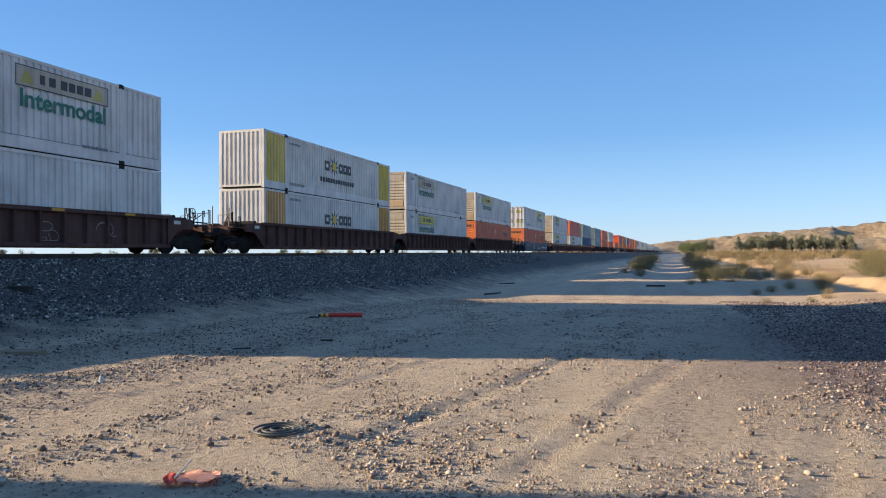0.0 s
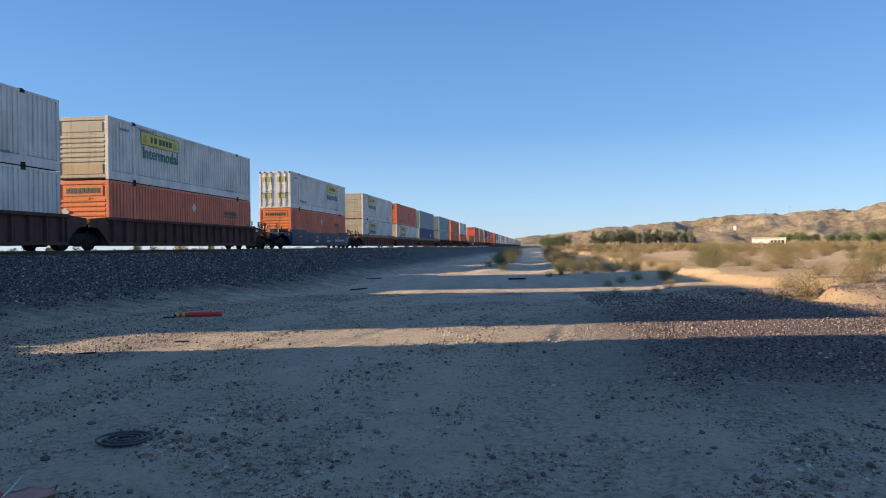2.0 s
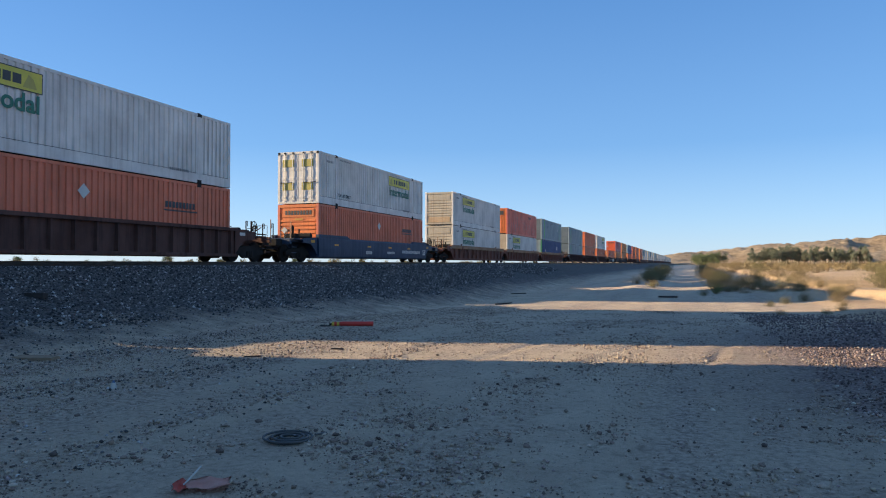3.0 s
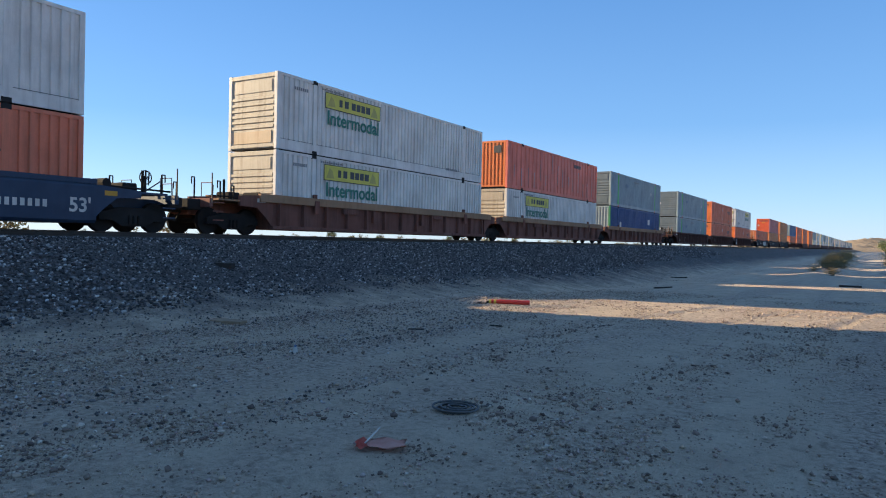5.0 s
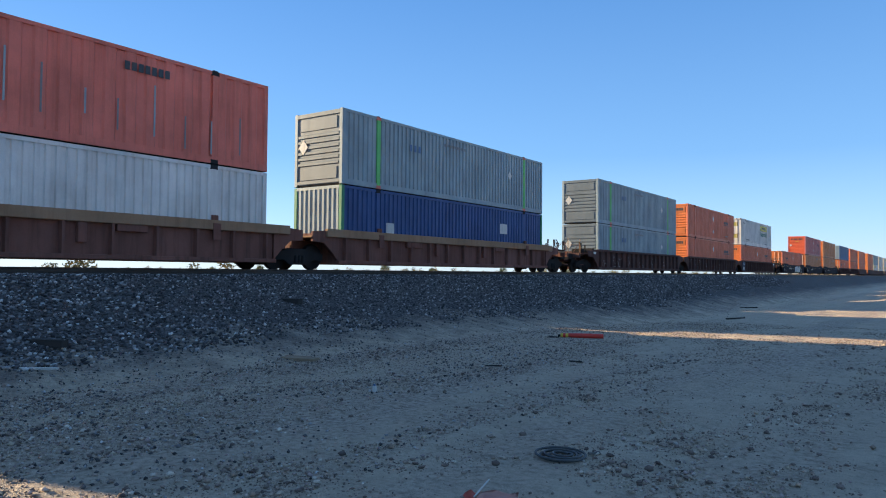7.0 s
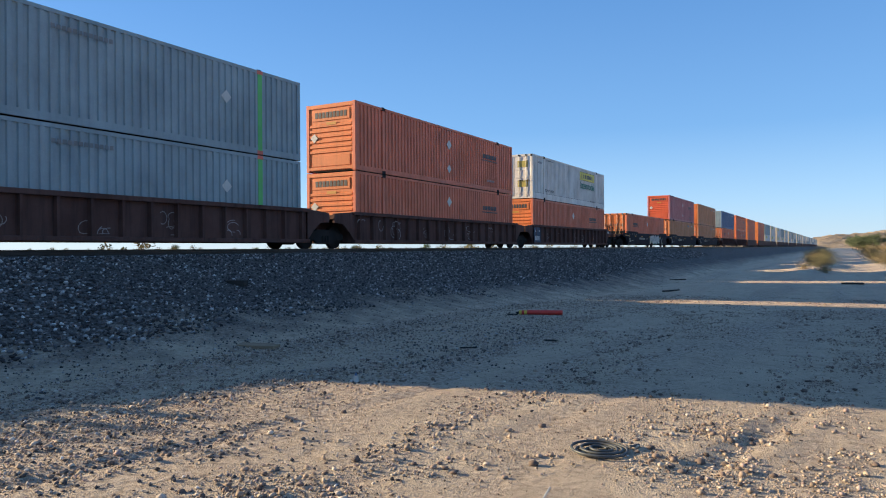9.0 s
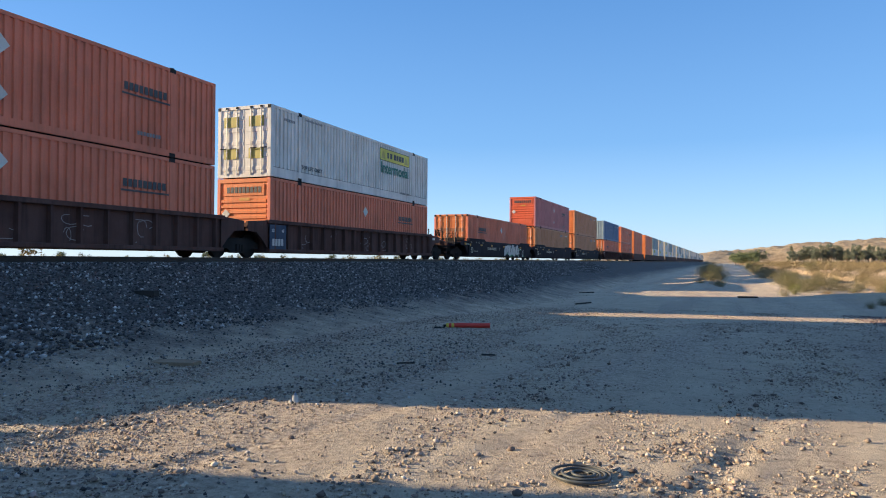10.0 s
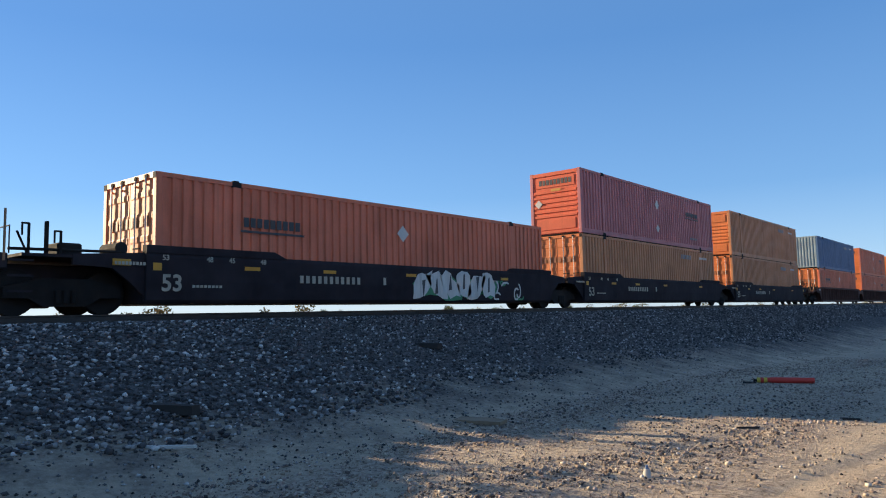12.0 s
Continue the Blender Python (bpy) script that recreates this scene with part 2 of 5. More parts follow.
def ground_material():
    m, nt, b = shader("desert_dirt", 0.95)
    geo = nt.nodes.new("ShaderNodeNewGeometry")
    sep = nt.nodes.new("ShaderNodeSeparateXYZ")
    nt.links.new(geo.outputs["Position"], sep.inputs[0])
    big, mid, fine, grit = (noise_node(nt, s, d) for s, d in ((0.12, 4), (1.3, 5), (14, 4), (70, 3)))
    dirt = ramp(nt, mid, [(0.3, (0.56, 0.445, 0.335)), (0.55, (0.68, 0.555, 0.415)), (0.75, (0.74, 0.62, 0.475))])
    sand = ramp(nt, big, [(0.35, (0.60, 0.40, 0.23)), (0.65, (0.72, 0.52, 0.33))])

    def step_of(sock, lo, hi, wob=0.0, n=None):
        mr = nt.nodes.new("ShaderNodeMapRange")
        mr.inputs["From Min"].default_value, mr.inputs["From Max"].default_value = lo, hi
        if n is not None:
            ma = nt.nodes.new("ShaderNodeMath")
            ma.operation = "MULTIPLY_ADD"
            nt.links.new(n, ma.inputs[0])
            ma.inputs[1].default_value = wob
            nt.links.new(sock, ma.inputs[2])
            sock = ma.outputs[0]
        nt.links.new(sock, mr.inputs["Value"])
        return mr.outputs["Result"]
    lane = nt.nodes.new("ShaderNodeTexNoise")
    lm = nt.nodes.new("ShaderNodeMapping")
    lm.inputs["Rotation"].default_value = (0, 0, 0.16)
    lm.inputs["Scale"].default_value = (1.0, 0.09, 1.0)
    nt.links.new(geo.outputs["Position"], lm.inputs["Vector"])
    nt.links.new(lm.outputs["Vector"], lane.inputs["Vector"])
    lane.inputs["Scale"].default_value, lane.inputs["Detail"].default_value = 0.8, 3
    rough_dirt = ramp(nt, fine, [(0.28, (0.20, 0.155, 0.12)), (0.42, (0.46, 0.365, 0.285)), (0.6, (0.66, 0.54, 0.425)), (0.78, (0.76, 0.65, 0.52))])
    dirt = mix(nt, ramp(nt, lane.outputs["Fac"], [(0.38, (1, 1, 1)), (0.56, (0.12, 0.12, 0.12))]), dirt, rough_dirt)
    right = step_of(sep.outputs["X"], 6.0, 12.0, 6.0, big)
    c = mix(nt, right, dirt, sand)
    pink = ramp(nt, fine, [(0.3, (0.09, 0.067, 0.064)), (0.5, (0.25, 0.185, 0.17)), (0.7, (0.42, 0.32, 0.29))])
    lot = nt.nodes.new("ShaderNodeMath")
    lot.operation = "MULTIPLY"
    nt.links.new(step_of(sep.outputs["X"], 1.2, 4.8, 4.0, mid), lot.inputs[0])
    nt.links.new(step_of(sep.outputs["Y"], 25.0, 19.0, 4.0, mid), lot.inputs[1])
    near = nt.nodes.new("ShaderNodeMath")
    near.operation = "MULTIPLY"
    nt.links.new(lot.outputs[0], near.inputs[0])
    nt.links.new(step_of(sep.outputs["Y"], 7.5, 11.0, 2.0, mid), near.inputs[1])
    c = mix(nt, near.outputs[0], c, pink)
    gravel = ramp(nt, fine, [(0.3, (0.05, 0.046, 0.045)), (0.5, (0.13, 0.124, 0.12)), (0.72, (0.28, 0.265, 0.25))])
    bank = step_of(sep.outputs["X"], -8.4, -10.8, 4.0, mid)
    c = mix(nt, bank, c, gravel)
    far_side = step_of(sep.outputs["X"], -25.0, -29.0)
    c = mix(nt, far_side, c, sand)
    c = mix(nt, 0.30, c, ramp(nt, grit, [(0.32, (0.55, 0.53, 0.51)), (0.55, (1, 1, 1))]), "MULTIPLY")
    c = mix(nt, 0.25, c, ramp(nt, fine, [(0.35, (0.66, 0.64, 0.62)), (0.55, (1, 1, 1))]), "MULTIPLY")
    blot = noise_node(nt, 4.5, 7, 0.72)
    c = mix(nt, 0.45, c, ramp(nt, blot, [(0.36, (0.40, 0.38, 0.37)), (0.46, (1, 1, 1))]), "MULTIPLY")
    nt.links.new(c, b.inputs["Base Color"])
    b.inputs["Specular IOR Level"].default_value = 0.2
    h = nt.nodes.new("ShaderNodeMath")
    h.operation = "ADD"
    nt.links.new(fine, h.inputs[0])
    nt.links.new(grit, h.inputs[1])
    lump = nt.nodes.new("ShaderNodeMath")
    lump.operation = "MULTIPLY_ADD"
    nt.links.new(blot, lump.inputs[0])
    lump.inputs[1].default_value = 1.1
    nt.links.new(h.outputs[0], lump.inputs[2])
    bump(nt, b, lump.outputs[0], 1.0, 0.06)
    return m


GROUND = ground_material()


def make_ground():
    xs = spaced([(-2600, -300, 400), (-300, -60, 40), (-60, -28, 4), (-28, -18, 1.0), (-18, -9, 0.18), (-9, 3, 0.1), (3, 6, 0.18), (6, 15, 0.25), (15, 60, 2.5), (60, 300, 30), (300, 3000, 450)])
    ys = spaced([(-600, -60, 90), (-60, -6, 4), (-6, 1, 0.5), (1, 13, 0.12), (13, 20, 0.2), (20, 60, 0.4), (60, 160, 2), (160, 700, 45), (700, 4000, 550)])
    vs = [(x, y, ground_z(x, y)) for y in ys for x in xs]
    n = len(xs)
    fs = [(j * n + i, j * n + i + 1, (j + 1) * n + i + 1, (j + 1) * n + i) for j in range(len(ys) - 1) for i in range(n - 1)]
    me = bpy.data.meshes.new("ground")
    me.from_pydata(vs, [], fs)
    me.materials.append(GROUND)
    me.shade_smooth()
    return tagged(new("ground", me), "dusty tan desert ground with gravelly railway bank and dirt road", "ground", kind="structure")


make_ground()


# ---- track ----
def make_track():
    rail_steel = paint("worn_rail_steel", (0.05, 0.036, 0.03), (0.05, 0.04, 0.03), 0.4, 0.5, False)
    tie = paint("concrete_tie", (0.30, 0.28, 0.25), (0.1, 0.09, 0.08), 0.5, 0.9, False)
    outline = [(-0.07, 0), (0.07, 0), (0.07, 0.015), (0.012, 0.03), (0.012, 0.125), (0.037, 0.135), (0.037, 0.17), (-0.037, 0.17), (-0.037, 0.135), (-0.012, 0.125), (-0.012, 0.03), (-0.07, 0.015)]
    for sx in (-0.755, 0.755):
        bm = bmesh.new()
        add_prism(bm, [(TRACK + sx + u, RAIL - 0.17 + v) for u, v in outline], "y", -150, 1600)
        ob = new("rail", mesh_of("rail", bm, rail_steel))
        tagged(ob, "worn steel rail with a dull brown web on ties", "rail", "running rails", "structure")
    bm = bmesh.new()
    add_box(bm, TRACK - 1.3, -0.13, 1.36, TRACK + 1.3, 0.13, RAIL - 0.168, 0.015)
    me = mesh_of("railway_tie", bm, tie)
    bed = tagged(new("track_bed"), "concrete ties half sunk in grey crushed ballast", "railway ties", kind="structure")
    for i in range(260):
        ob = new("railway_tie", me)
        ob.parent = bed
        ob.location = (0, -12 + i * 0.6, 0)


make_track()


# ---- train ----
L53, HC, WID = 16.15, 2.93, 2.6      # HC counts the gap that the twist locks keep open
HB = HC - 0.035
Z2 = TOP - HB
Z1 = Z2 - HC


def corrugated(bm, L, x, sgn, z0, z1, y0, y1, pitch=0.27, depth=0.052):
    """A trapezoid-ribbed steel side sheet between y0 and y1; its outer ribs lie at x."""
    n = max(1, round((y1 - y0) / pitch))
    p = (y1 - y0) / n
    pts = []
    for i in range(n):
        a = y0 + i * p
        pts += [(a, 0), (a + 0.44 * p, 0), (a + 0.54 * p, depth), (a + 0.90 * p, depth)]
    pts.append((y1, 0))
    lo = [bm.verts.new((x - sgn * d, y, z0)) for y, d in pts]
    hi = [bm.verts.new((x - sgn * d, y, z1)) for y, d in pts]
    for i in range(len(pts) - 1):
        bm.faces.new((lo[i], lo[i + 1], hi[i + 1], hi[i]))


def bars(parent, name, mat, x, y0, y1, z0, z1, n, label="", gap=0.28):
    """A row of upright bars in place of letters."""
    bm = bmesh.new()
    p = (y1 - y0) / n
    for i in range(n):
        add_box(bm, x, y0 + i * p, z0, x + 0.004, y0 + (i + 1 - gap) * p, z1)
    return part(name, bm, mat, parent, label)


def container(label, body, front, L=L53, end="ribs", bands=(), decor=None, group="containers", H=HB, post=None, pitch=0.27, stripe=None):
    """A box container: +x is the side towards the road, y=0 its leading end."""
    ob = tagged(new("shipping_container"), label, "container", group)
    hw, pst = WID / 2, post or body
    if FAR:      # a far one: ribbed sides, roof and front only
        bm = bmesh.new()
        add_box(bm, -hw + 0.05, 0.03, 0.0, hw - 0.05, L - 0.03, H)
        for sgn in (1, -1):
            corrugated(bm, L, sgn * hw, sgn, 0.03, H - 0.02, 0.0, L, 0.6, 0.05)
        part("body", bm, body, ob)
        bm = bmesh.new()
        add_box(bm, -hw, 0.0, 0.0, hw, 0.028, H)
        part("front_wall", bm, front, ob)
        if front is OFFWHITE:
            bm = bmesh.new()
            add_box(bm, hw + 0.01, 2.7, H - 0.95, hw + 0.02, 6.4, H - 0.35)
            part("logo_panel", bm, LOGO_YELLOW, ob)
        return ob
    bm = bmesh.new()
    add_box(bm, -hw + 0.06, 0.06, 0.12, hw - 0.06, L - 0.06, H - 0.05)
    part("inner_shell", bm, body, ob)
    bm = bmesh.new()
    add_box(bm, -hw + 0.3, 0.2, 0.01, hw - 0.3, L - 0.2, 0.118)
    part("underframe", bm, IRON, ob, "dark steel underframe")
    for sgn in (1, -1):
        ys = [0.14, *sorted(v for b in bands for v in b[:2]), L - 0.14]
        for ya, yb in zip(ys, ys[1:]):
            if yb - ya < 0.1:
                continue
            bm = bmesh.new()
            corrugated(bm, L, sgn * (hw - 0.012), sgn, 0.16, H - 0.10, ya, yb, pitch)
            coat = next((b[2] for b in bands if b[0] <= ya + 0.01 and yb <= b[1] + 0.01), body)
            part("side_panel", bm, coat, ob)
        for z0, z1 in ((0.012, 0.38 if body is WHITE else 0.22), (H - 0.11, H - 0.005)):
            bm = bmesh.new()
            add_box(bm, sgn * (hw - 0.06), 0.1, z0, sgn * hw, L - 0.1, z1)
            part("side_rail", bm, body, ob)
    for y in (0.0, L - 0.16):
        for sgn in (1, -1):
            bm = bmesh.new()
            add_box(bm, sgn * (hw - 0.16), y, 0.0, sgn * hw + sgn * 0.002, y + 0.16, H, 0.012)
            part("corner_post", bm, pst, ob)
    if L > 13:   # lifting posts set in from the ends, as 53-foot boxes have
        for y in (2.0, L - 2.0 - 0.2):
            for sgn in (1,):
                bm = bmesh.new()
                add_box(bm, sgn * (hw - 0.05), y, 0.02, sgn * hw + sgn * 0.003, y + 0.2, H - 0.02)
                part("lift_post", bm, stripe or body, ob)
                for z in (0.0, H - 0.14):
                    bm = bmesh.new()
                    add_box(bm, sgn * (hw - 0.05), y - 0.04, z, sgn * hw + sgn * 0.006, y + 0.24, z + 0.14, 0.01)
                    part("corner_casting", bm, RED if stripe else DARKGAP, ob, "red-painted lifting casting" if stripe else "dark steel lifting casting")
    bm = bmesh.new()
    add_box(bm, -hw + 0.05, 0.05, H - 0.05, hw - 0.05, L - 0.05, H - 0.012)
    part("roof", bm, body, ob)
    for y in ((2.02, L - 2.18) if L > 13 else (0.0, L - 0.16)):      # twist locks carry the next box
        for sgn in (1, -1):
            bm = bmesh.new()
            add_box(bm, sgn * (hw - 0.15), y, H - 0.011, sgn * (hw - 0.01), y + 0.16, H + 0.034, 0.008)
            part("twist_lock", bm, IRON, ob, "dark steel twist lock")
    # black plate under the end beam: shade of the gap, put in as colour
    bm = bmesh.new()
    add_box(bm, -hw + 0.18, 0.052, 0.004, hw - 0.18, 0.058, 0.13)
    part("end_recess", bm, DARKGAP, ob, "dark plate for the shade under the end beam")
    if end == "ribs":
        bm = bmesh.new()
        add_box(bm, -hw + 0.16, 0.035, 0.05, hw - 0.16, 0.06, H - 0.02)
        add_box(bm, -hw + 0.14, 0.0, H - 0.18, hw - 0.14, 0.05, H - 0.03)
        add_box(bm, -hw + 0.14, 0.0, 0.085, hw - 0.14, 0.05, 0.20)
        part("front_wall", bm, front, ob)
        bm = bmesh.new()
        add_box(bm, -hw + 0.3, 0.012, H - 0.72, hw - 0.3, 0.036, H - 0.26, 0.008)
        part("header_panel", bm, front, ob)
        for i in range(6):
            bm = bmesh.new()
            z = 0.86 + i * 0.22
            add_prism(bm, [(0.04, z - 0.075), (0.0, z - 0.045), (0.0, z + 0.045), (0.04, z + 0.075)], "x", -hw + 0.2, hw - 0.2)
            part("front_rib", bm, front, ob)
        bm = bmesh.new()
        add_box(bm, -hw + 0.3, 0.012, 0.24, hw - 0.3, 0.036, 0.70, 0.008)
        part("lower_panel", bm, RUSTTAN if front is OFFWHITE else front, ob)
    elif end == "doors":
        for sgn in (-1, 1):
            bm = bmesh.new()
            a, c = (0.02, hw - 0.14) if sgn > 0 else (-hw + 0.14, -0.02)
            add_box(bm, a, 0.03, 0.12, c, 0.06, H - 0.12)
            for k in range(5):
                z = 0.35 + k * 0.52
                add_prism(bm, [(0.035, z - 0.10), (0.02, z - 0.06), (0.02, z + 0.06), (0.035, z + 0.10)], "x", a + 0.06, c - 0.06)
            door = part("door", bm, front, ob)
            for k in (0.28, 0.72):
                x = a + (c - a) * k
                bm = bmesh.new()
                add_tube(bm, (x, -0.012, 0.1), (x, -0.012, H - 0.1), 0.02)
                part("lock_rod", bm, STENCIL, door, "galvanised lock rod")
                for z in (0.14, 1.02, 2.62):
                    bm = bmesh.new()
                    add_box(bm, x - 0.03, -0.03, z, x + 0.03, 0.03, z + 0.04, 0.005)
                    part("rod_bracket", bm, front, door)
                bm = bmesh.new()
                add_box(bm, x - 0.02, -0.045, 1.15, x + 0.30 * sgn, -0.03, 1.19)
                part("door_handle", bm, IRON, door)
        bm = bmesh.new()
        add_box(bm, -hw + 0.14, 0.0, H - 0.13, hw - 0.14, 0.06, H)
        part("door_header", bm, front, ob)
        bm = bmesh.new()
        add_box(bm, -hw + 0.14, 0.0, 0.0, hw - 0.14, 0.06, 0.13)
        part("door_sill", bm, front, ob)
        for sgn in (-1, 1):
            bm = bmesh.new()
            add_box(bm, sgn * (hw - 0.15), -0.006, H - 0.15, sgn * (hw - 0.01), 0.0, H - 0.01)
            part("top_casting", bm, DARKGAP, ob, "dark steel corner casting")
            for k in (0.28, 0.72):
                bm = bmesh.new()
                x = sgn * (0.02 + (hw - 0.16) * k)
                add_box(bm, x - 0.06, -0.022, H - 0.11, x + 0.06, 0.0, H - 0.02, 0.006)
                part("rod_keeper", bm, IRON, ob, "dark rod keeper on the header")
        if front is ORANGE:
            for k in range(8):
                bm = bmesh.new()
                u = -0.98 + 0.25 * k
                add_box(bm, u, 0.012, 1.68, u + 0.17, 0.019, 1.92)
                part("door_logo_bar", bm, MUTEDINK, ob)
            bm = bmesh.new()
            add_prism(bm, [(-1.02, 0.62), (-0.78, 0.38), (-0.54, 0.62), (-0.78, 0.86)], "y", -0.022, -0.014)
            part("placard", bm, STENCIL, ob, "pale diamond placard")
    else:        # upright flutes
        bm = bmesh.new()
        add_box(bm, -hw + 0.14, 0.0, H - 0.12, hw - 0.14, 0.06, H)
        add_box(bm, -hw + 0.14, 0.0, 0.08, hw - 0.14, 0.05, 0.18)
        n = 9
        p = (WID - 0.32) / n
        pts = [(-hw + 0.16, 0.06)]
        for i in range(n):
            a = -hw + 0.16 + i * p
            pts += [(a, 0.04), (a + 0.4 * p, 0.04), (a + 0.5 * p, 0.005), (a + 0.9 * p, 0.005)]
        pts += [(hw - 0.16, 0.04), (hw - 0.16, 0.06)]
        add_prism(bm, pts, "z", 0.13, H - 0.11)
        part("front_wall", bm, front, ob)
    bm = bmesh.new()
    add_box(bm, -hw + 0.14, L - 0.05, 0.0, hw - 0.14, L - 0.01, H - 0.01)
    part("rear_wall", bm, front, ob)
    if decor:
        decor(ob, hw + 0.004, L, H)
    return ob


def decor_jbh(yellow=True, at=2.72, words=True, lift=0.0):
    """The faded logo panel with bars for its name and the green word under it."""
    def f(ob, x, L, H):
        z1, z0 = H - 0.30 + lift, H - 0.90 + lift
        bm = bmesh.new()
        add_box(bm, x, at, z0, x + 0.004, at + 3.68, z1)
        part("logo_panel", bm, LOGO_YELLOW if yellow else OFFWHITE, ob, "faded yellow logo panel" if yellow else "bleached logo panel")
        bm = bmesh.new()
        for y0, w0, y1, w1 in ((at - 0.03, z0 - 0.03, at + 3.71, z0), (at - 0.03, z1, at + 3.71, z1 + 0.03), (at - 0.03, z0, at, z1), (at + 3.68, z0, at + 3.71, z1)):
            add_box(bm, x, y0, w0, x + 0.005, y1, w1)
        part("logo_border", bm, INK, ob)
        for k, w in ((0.85, 0.2), (1.2, 0.26), (1.66, 0.27), (1.99, 0.27), (2.32, 0.27), (2.65, 0.3)):
            bm = bmesh.new()
            add_box(bm, x + 0.004, at + k, z0 + 0.15, x + 0.007, at + k + w, z1 - 0.15)
            part("logo_bar", bm, INK, ob)
        for k0, k1 in ((0.12, 0.62), (3.0, 3.5)):
            bm = bmesh.new()
            add_prism(bm, [(at + k0, z0 + 0.08), (at + k1, z0 + 0.08), (at + k1 - 0.12, z1 - 0.22), (at + k0 + 0.2, z1 - 0.1)], "x", x + 0.004, x + 0.006)
            part("logo_mark", bm, MUTED, ob)
        if words:
            lettering("lettering", "Intermodal", 0.80, TEAL, ob, x + 0.003, at + 1.86, z0 - 0.42)
        bars(ob, "code_print", CODE, x + 0.001, L - 3.9, L - 2.75, 0.36, 0.47, 10)
        bars(ob, "code_print", CODE, x + 0.001, 0.9, 1.7, H - 0.52, H - 0.40, 7)
        bars(ob, "code_print", CODE, x + 0.001, 2.5, 3.9, H - 0.24, H - 0.17, 12)
        for y0, y1 in ((0.18, 1.95), (2.25, L - 2.25), (L - 1.95, L - 0.18)):
            bm = bmesh.new()
            add_box(bm, x - 0.002, y0, 0.40, x + 0.002, y1, 0.415)
            part("dark_line", bm, INK, ob)
    return f


def decor_lift(ob, x, L, H):
    decor_jbh(True, 9.68)(ob, x, L, H)
    lettering("lettering", "TOP LIFT ONLY", 0.24, INK, ob, x + 0.002, 3.05, 0.62)
    for xa in (-1.0, 0.22):
        for z in (2.05, 0.75):
            bm = bmesh.new()
            add_box(bm, xa, 0.012, z, xa + 0.72, 0.0185, z + 0.42)
            part("door_patch", bm, MUTED, ob, "faded yellow patch on the door")


def diamond(ob, x, y, z, r=0.26):
    bm = bmesh.new()
    add_prism(bm, [(y - r, z), (y, z - r), (y + r, z), (y, z + r)], "x", x, x + 0.006)
    part("placard", bm, STENCIL, ob, "pale diamond placard")


def decor_sch_at(y0, low=False, front=True):
    def f(ob, x, L, H):
        for k in range(9):
            bm = bmesh.new()
            add_box(bm, x + 0.001, y0 + 0.2 * k, H - 1.10, x + 0.005, y0 + 0.2 * k + 0.15, H - 0.86)
            part("logo_bar", bm, INK, ob)
        bm = bmesh.new()
        add_box(bm, x + 0.001, y0 - 0.08, H - 1.24, x + 0.005, y0 + 1.9, H - 1.18)
        part("logo_underline", bm, INK, ob)
        diamond(ob, x, 8.08, H - 0.86)
        if low:
            diamond(ob, x, 8.08, 0.80, 0.22)
        bars(ob, "code_print", CODE, x + 0.001, L - 3.6, L - 2.6, 0.5, 0.62, 8)
        if not front:
            return
        # front: dark name bars and a tilted placard
        for k in range(9):
            bm = bmesh.new()
            add_box(bm, -0.82 + 0.19 * k, 0.004, H - 0.60, -0.82 + 0.19 * k + 0.14, 0.012, H - 0.36)
            part("front_logo_bar", bm, INK, ob)
        bm = bmesh.new()
        add_prism(bm, [(-1.06, 1.45), (-0.86, 1.25), (-0.66, 1.45), (-0.86, 1.65)], "y", -0.012, -0.004)
        part("placard", bm, STENCIL, ob, "pale diamond placard")
        bm = bmesh.new()
        add_box(bm, -0.2, -0.01, 1.98, 0.3, 0.0, 2.10)
        part("front_tag", bm, OCHRE, ob)
    return f


decor_sch = decor_sch_at(12.02, True)


def decor_none(ob, x, L, H):
    bars(ob, "code_print", CODE, x + 0.001, 11.05, 12.5, H - 0.62, H - 0.38, 7)
    bars(ob, "code_print", STENCIL, x + 0.001, L - 2.4, L - 1.2, H - 0.55, H - 0.42, 10)


def decor_axsun(web):
    def f(ob, x, L, H):
        y, z = 6.55, H - 1.05 if web else H - 1.25
        for k, w in ((-0.2, 0.6), (1.62, 0.5), (2.2, 0.5), (2.78, 0.5)):
            bm = bmesh.new()
            add_box(bm, x + 0.001, y + k, z - 0.30, x + 0.005, y + k + w, z + 0.26)
            add_box(bm, x + 0.003, y + k + 0.17, z - 0.13, x + 0.007, y + k + w - 0.17, z + 0.09)
            bm.faces.ensure_lookup_table()
            for fc in bm.faces[6:]:
                fc.material_index = 1
            part("logo_bar", bm, (INK, WHITE), ob)
        bm = bmesh.new()
        star = []
        for i in range(16):
            r = 0.60 if i % 2 == 0 else 0.24
            star.append((y + 1.02 + r * math.cos(i * math.pi / 8), z + r * math.sin(i * math.pi / 8)))
        add_prism(bm, star, "x", x, x + 0.005)
        part("logo_star", bm, INK, ob)
        bm = bmesh.new()
        add_prism(bm, [(y + 1.02 + 0.26 * math.cos(i * math.pi / 8), z + 0.26 * math.sin(i * math.pi / 8)) for i in range(16)], "x", x + 0.003, x + 0.008)
        part("logo_disc", bm, YELLOW, ob, "yellow sun disc of the logo")
        if web:
            bars(ob, "web_print", INK, x + 0.001, y - 0.75, y + 3.75, z - 0.98, z - 0.72, 14)
        bars(ob, "code_print", CODE, x + 0.001, 2.4, 3.6, H - 0.45, H - 0.33, 9)
        bars(ob, "code_print", CODE, x + 0.001, 2.4, 4.0, 0.3, 0.45, 9)
    return f


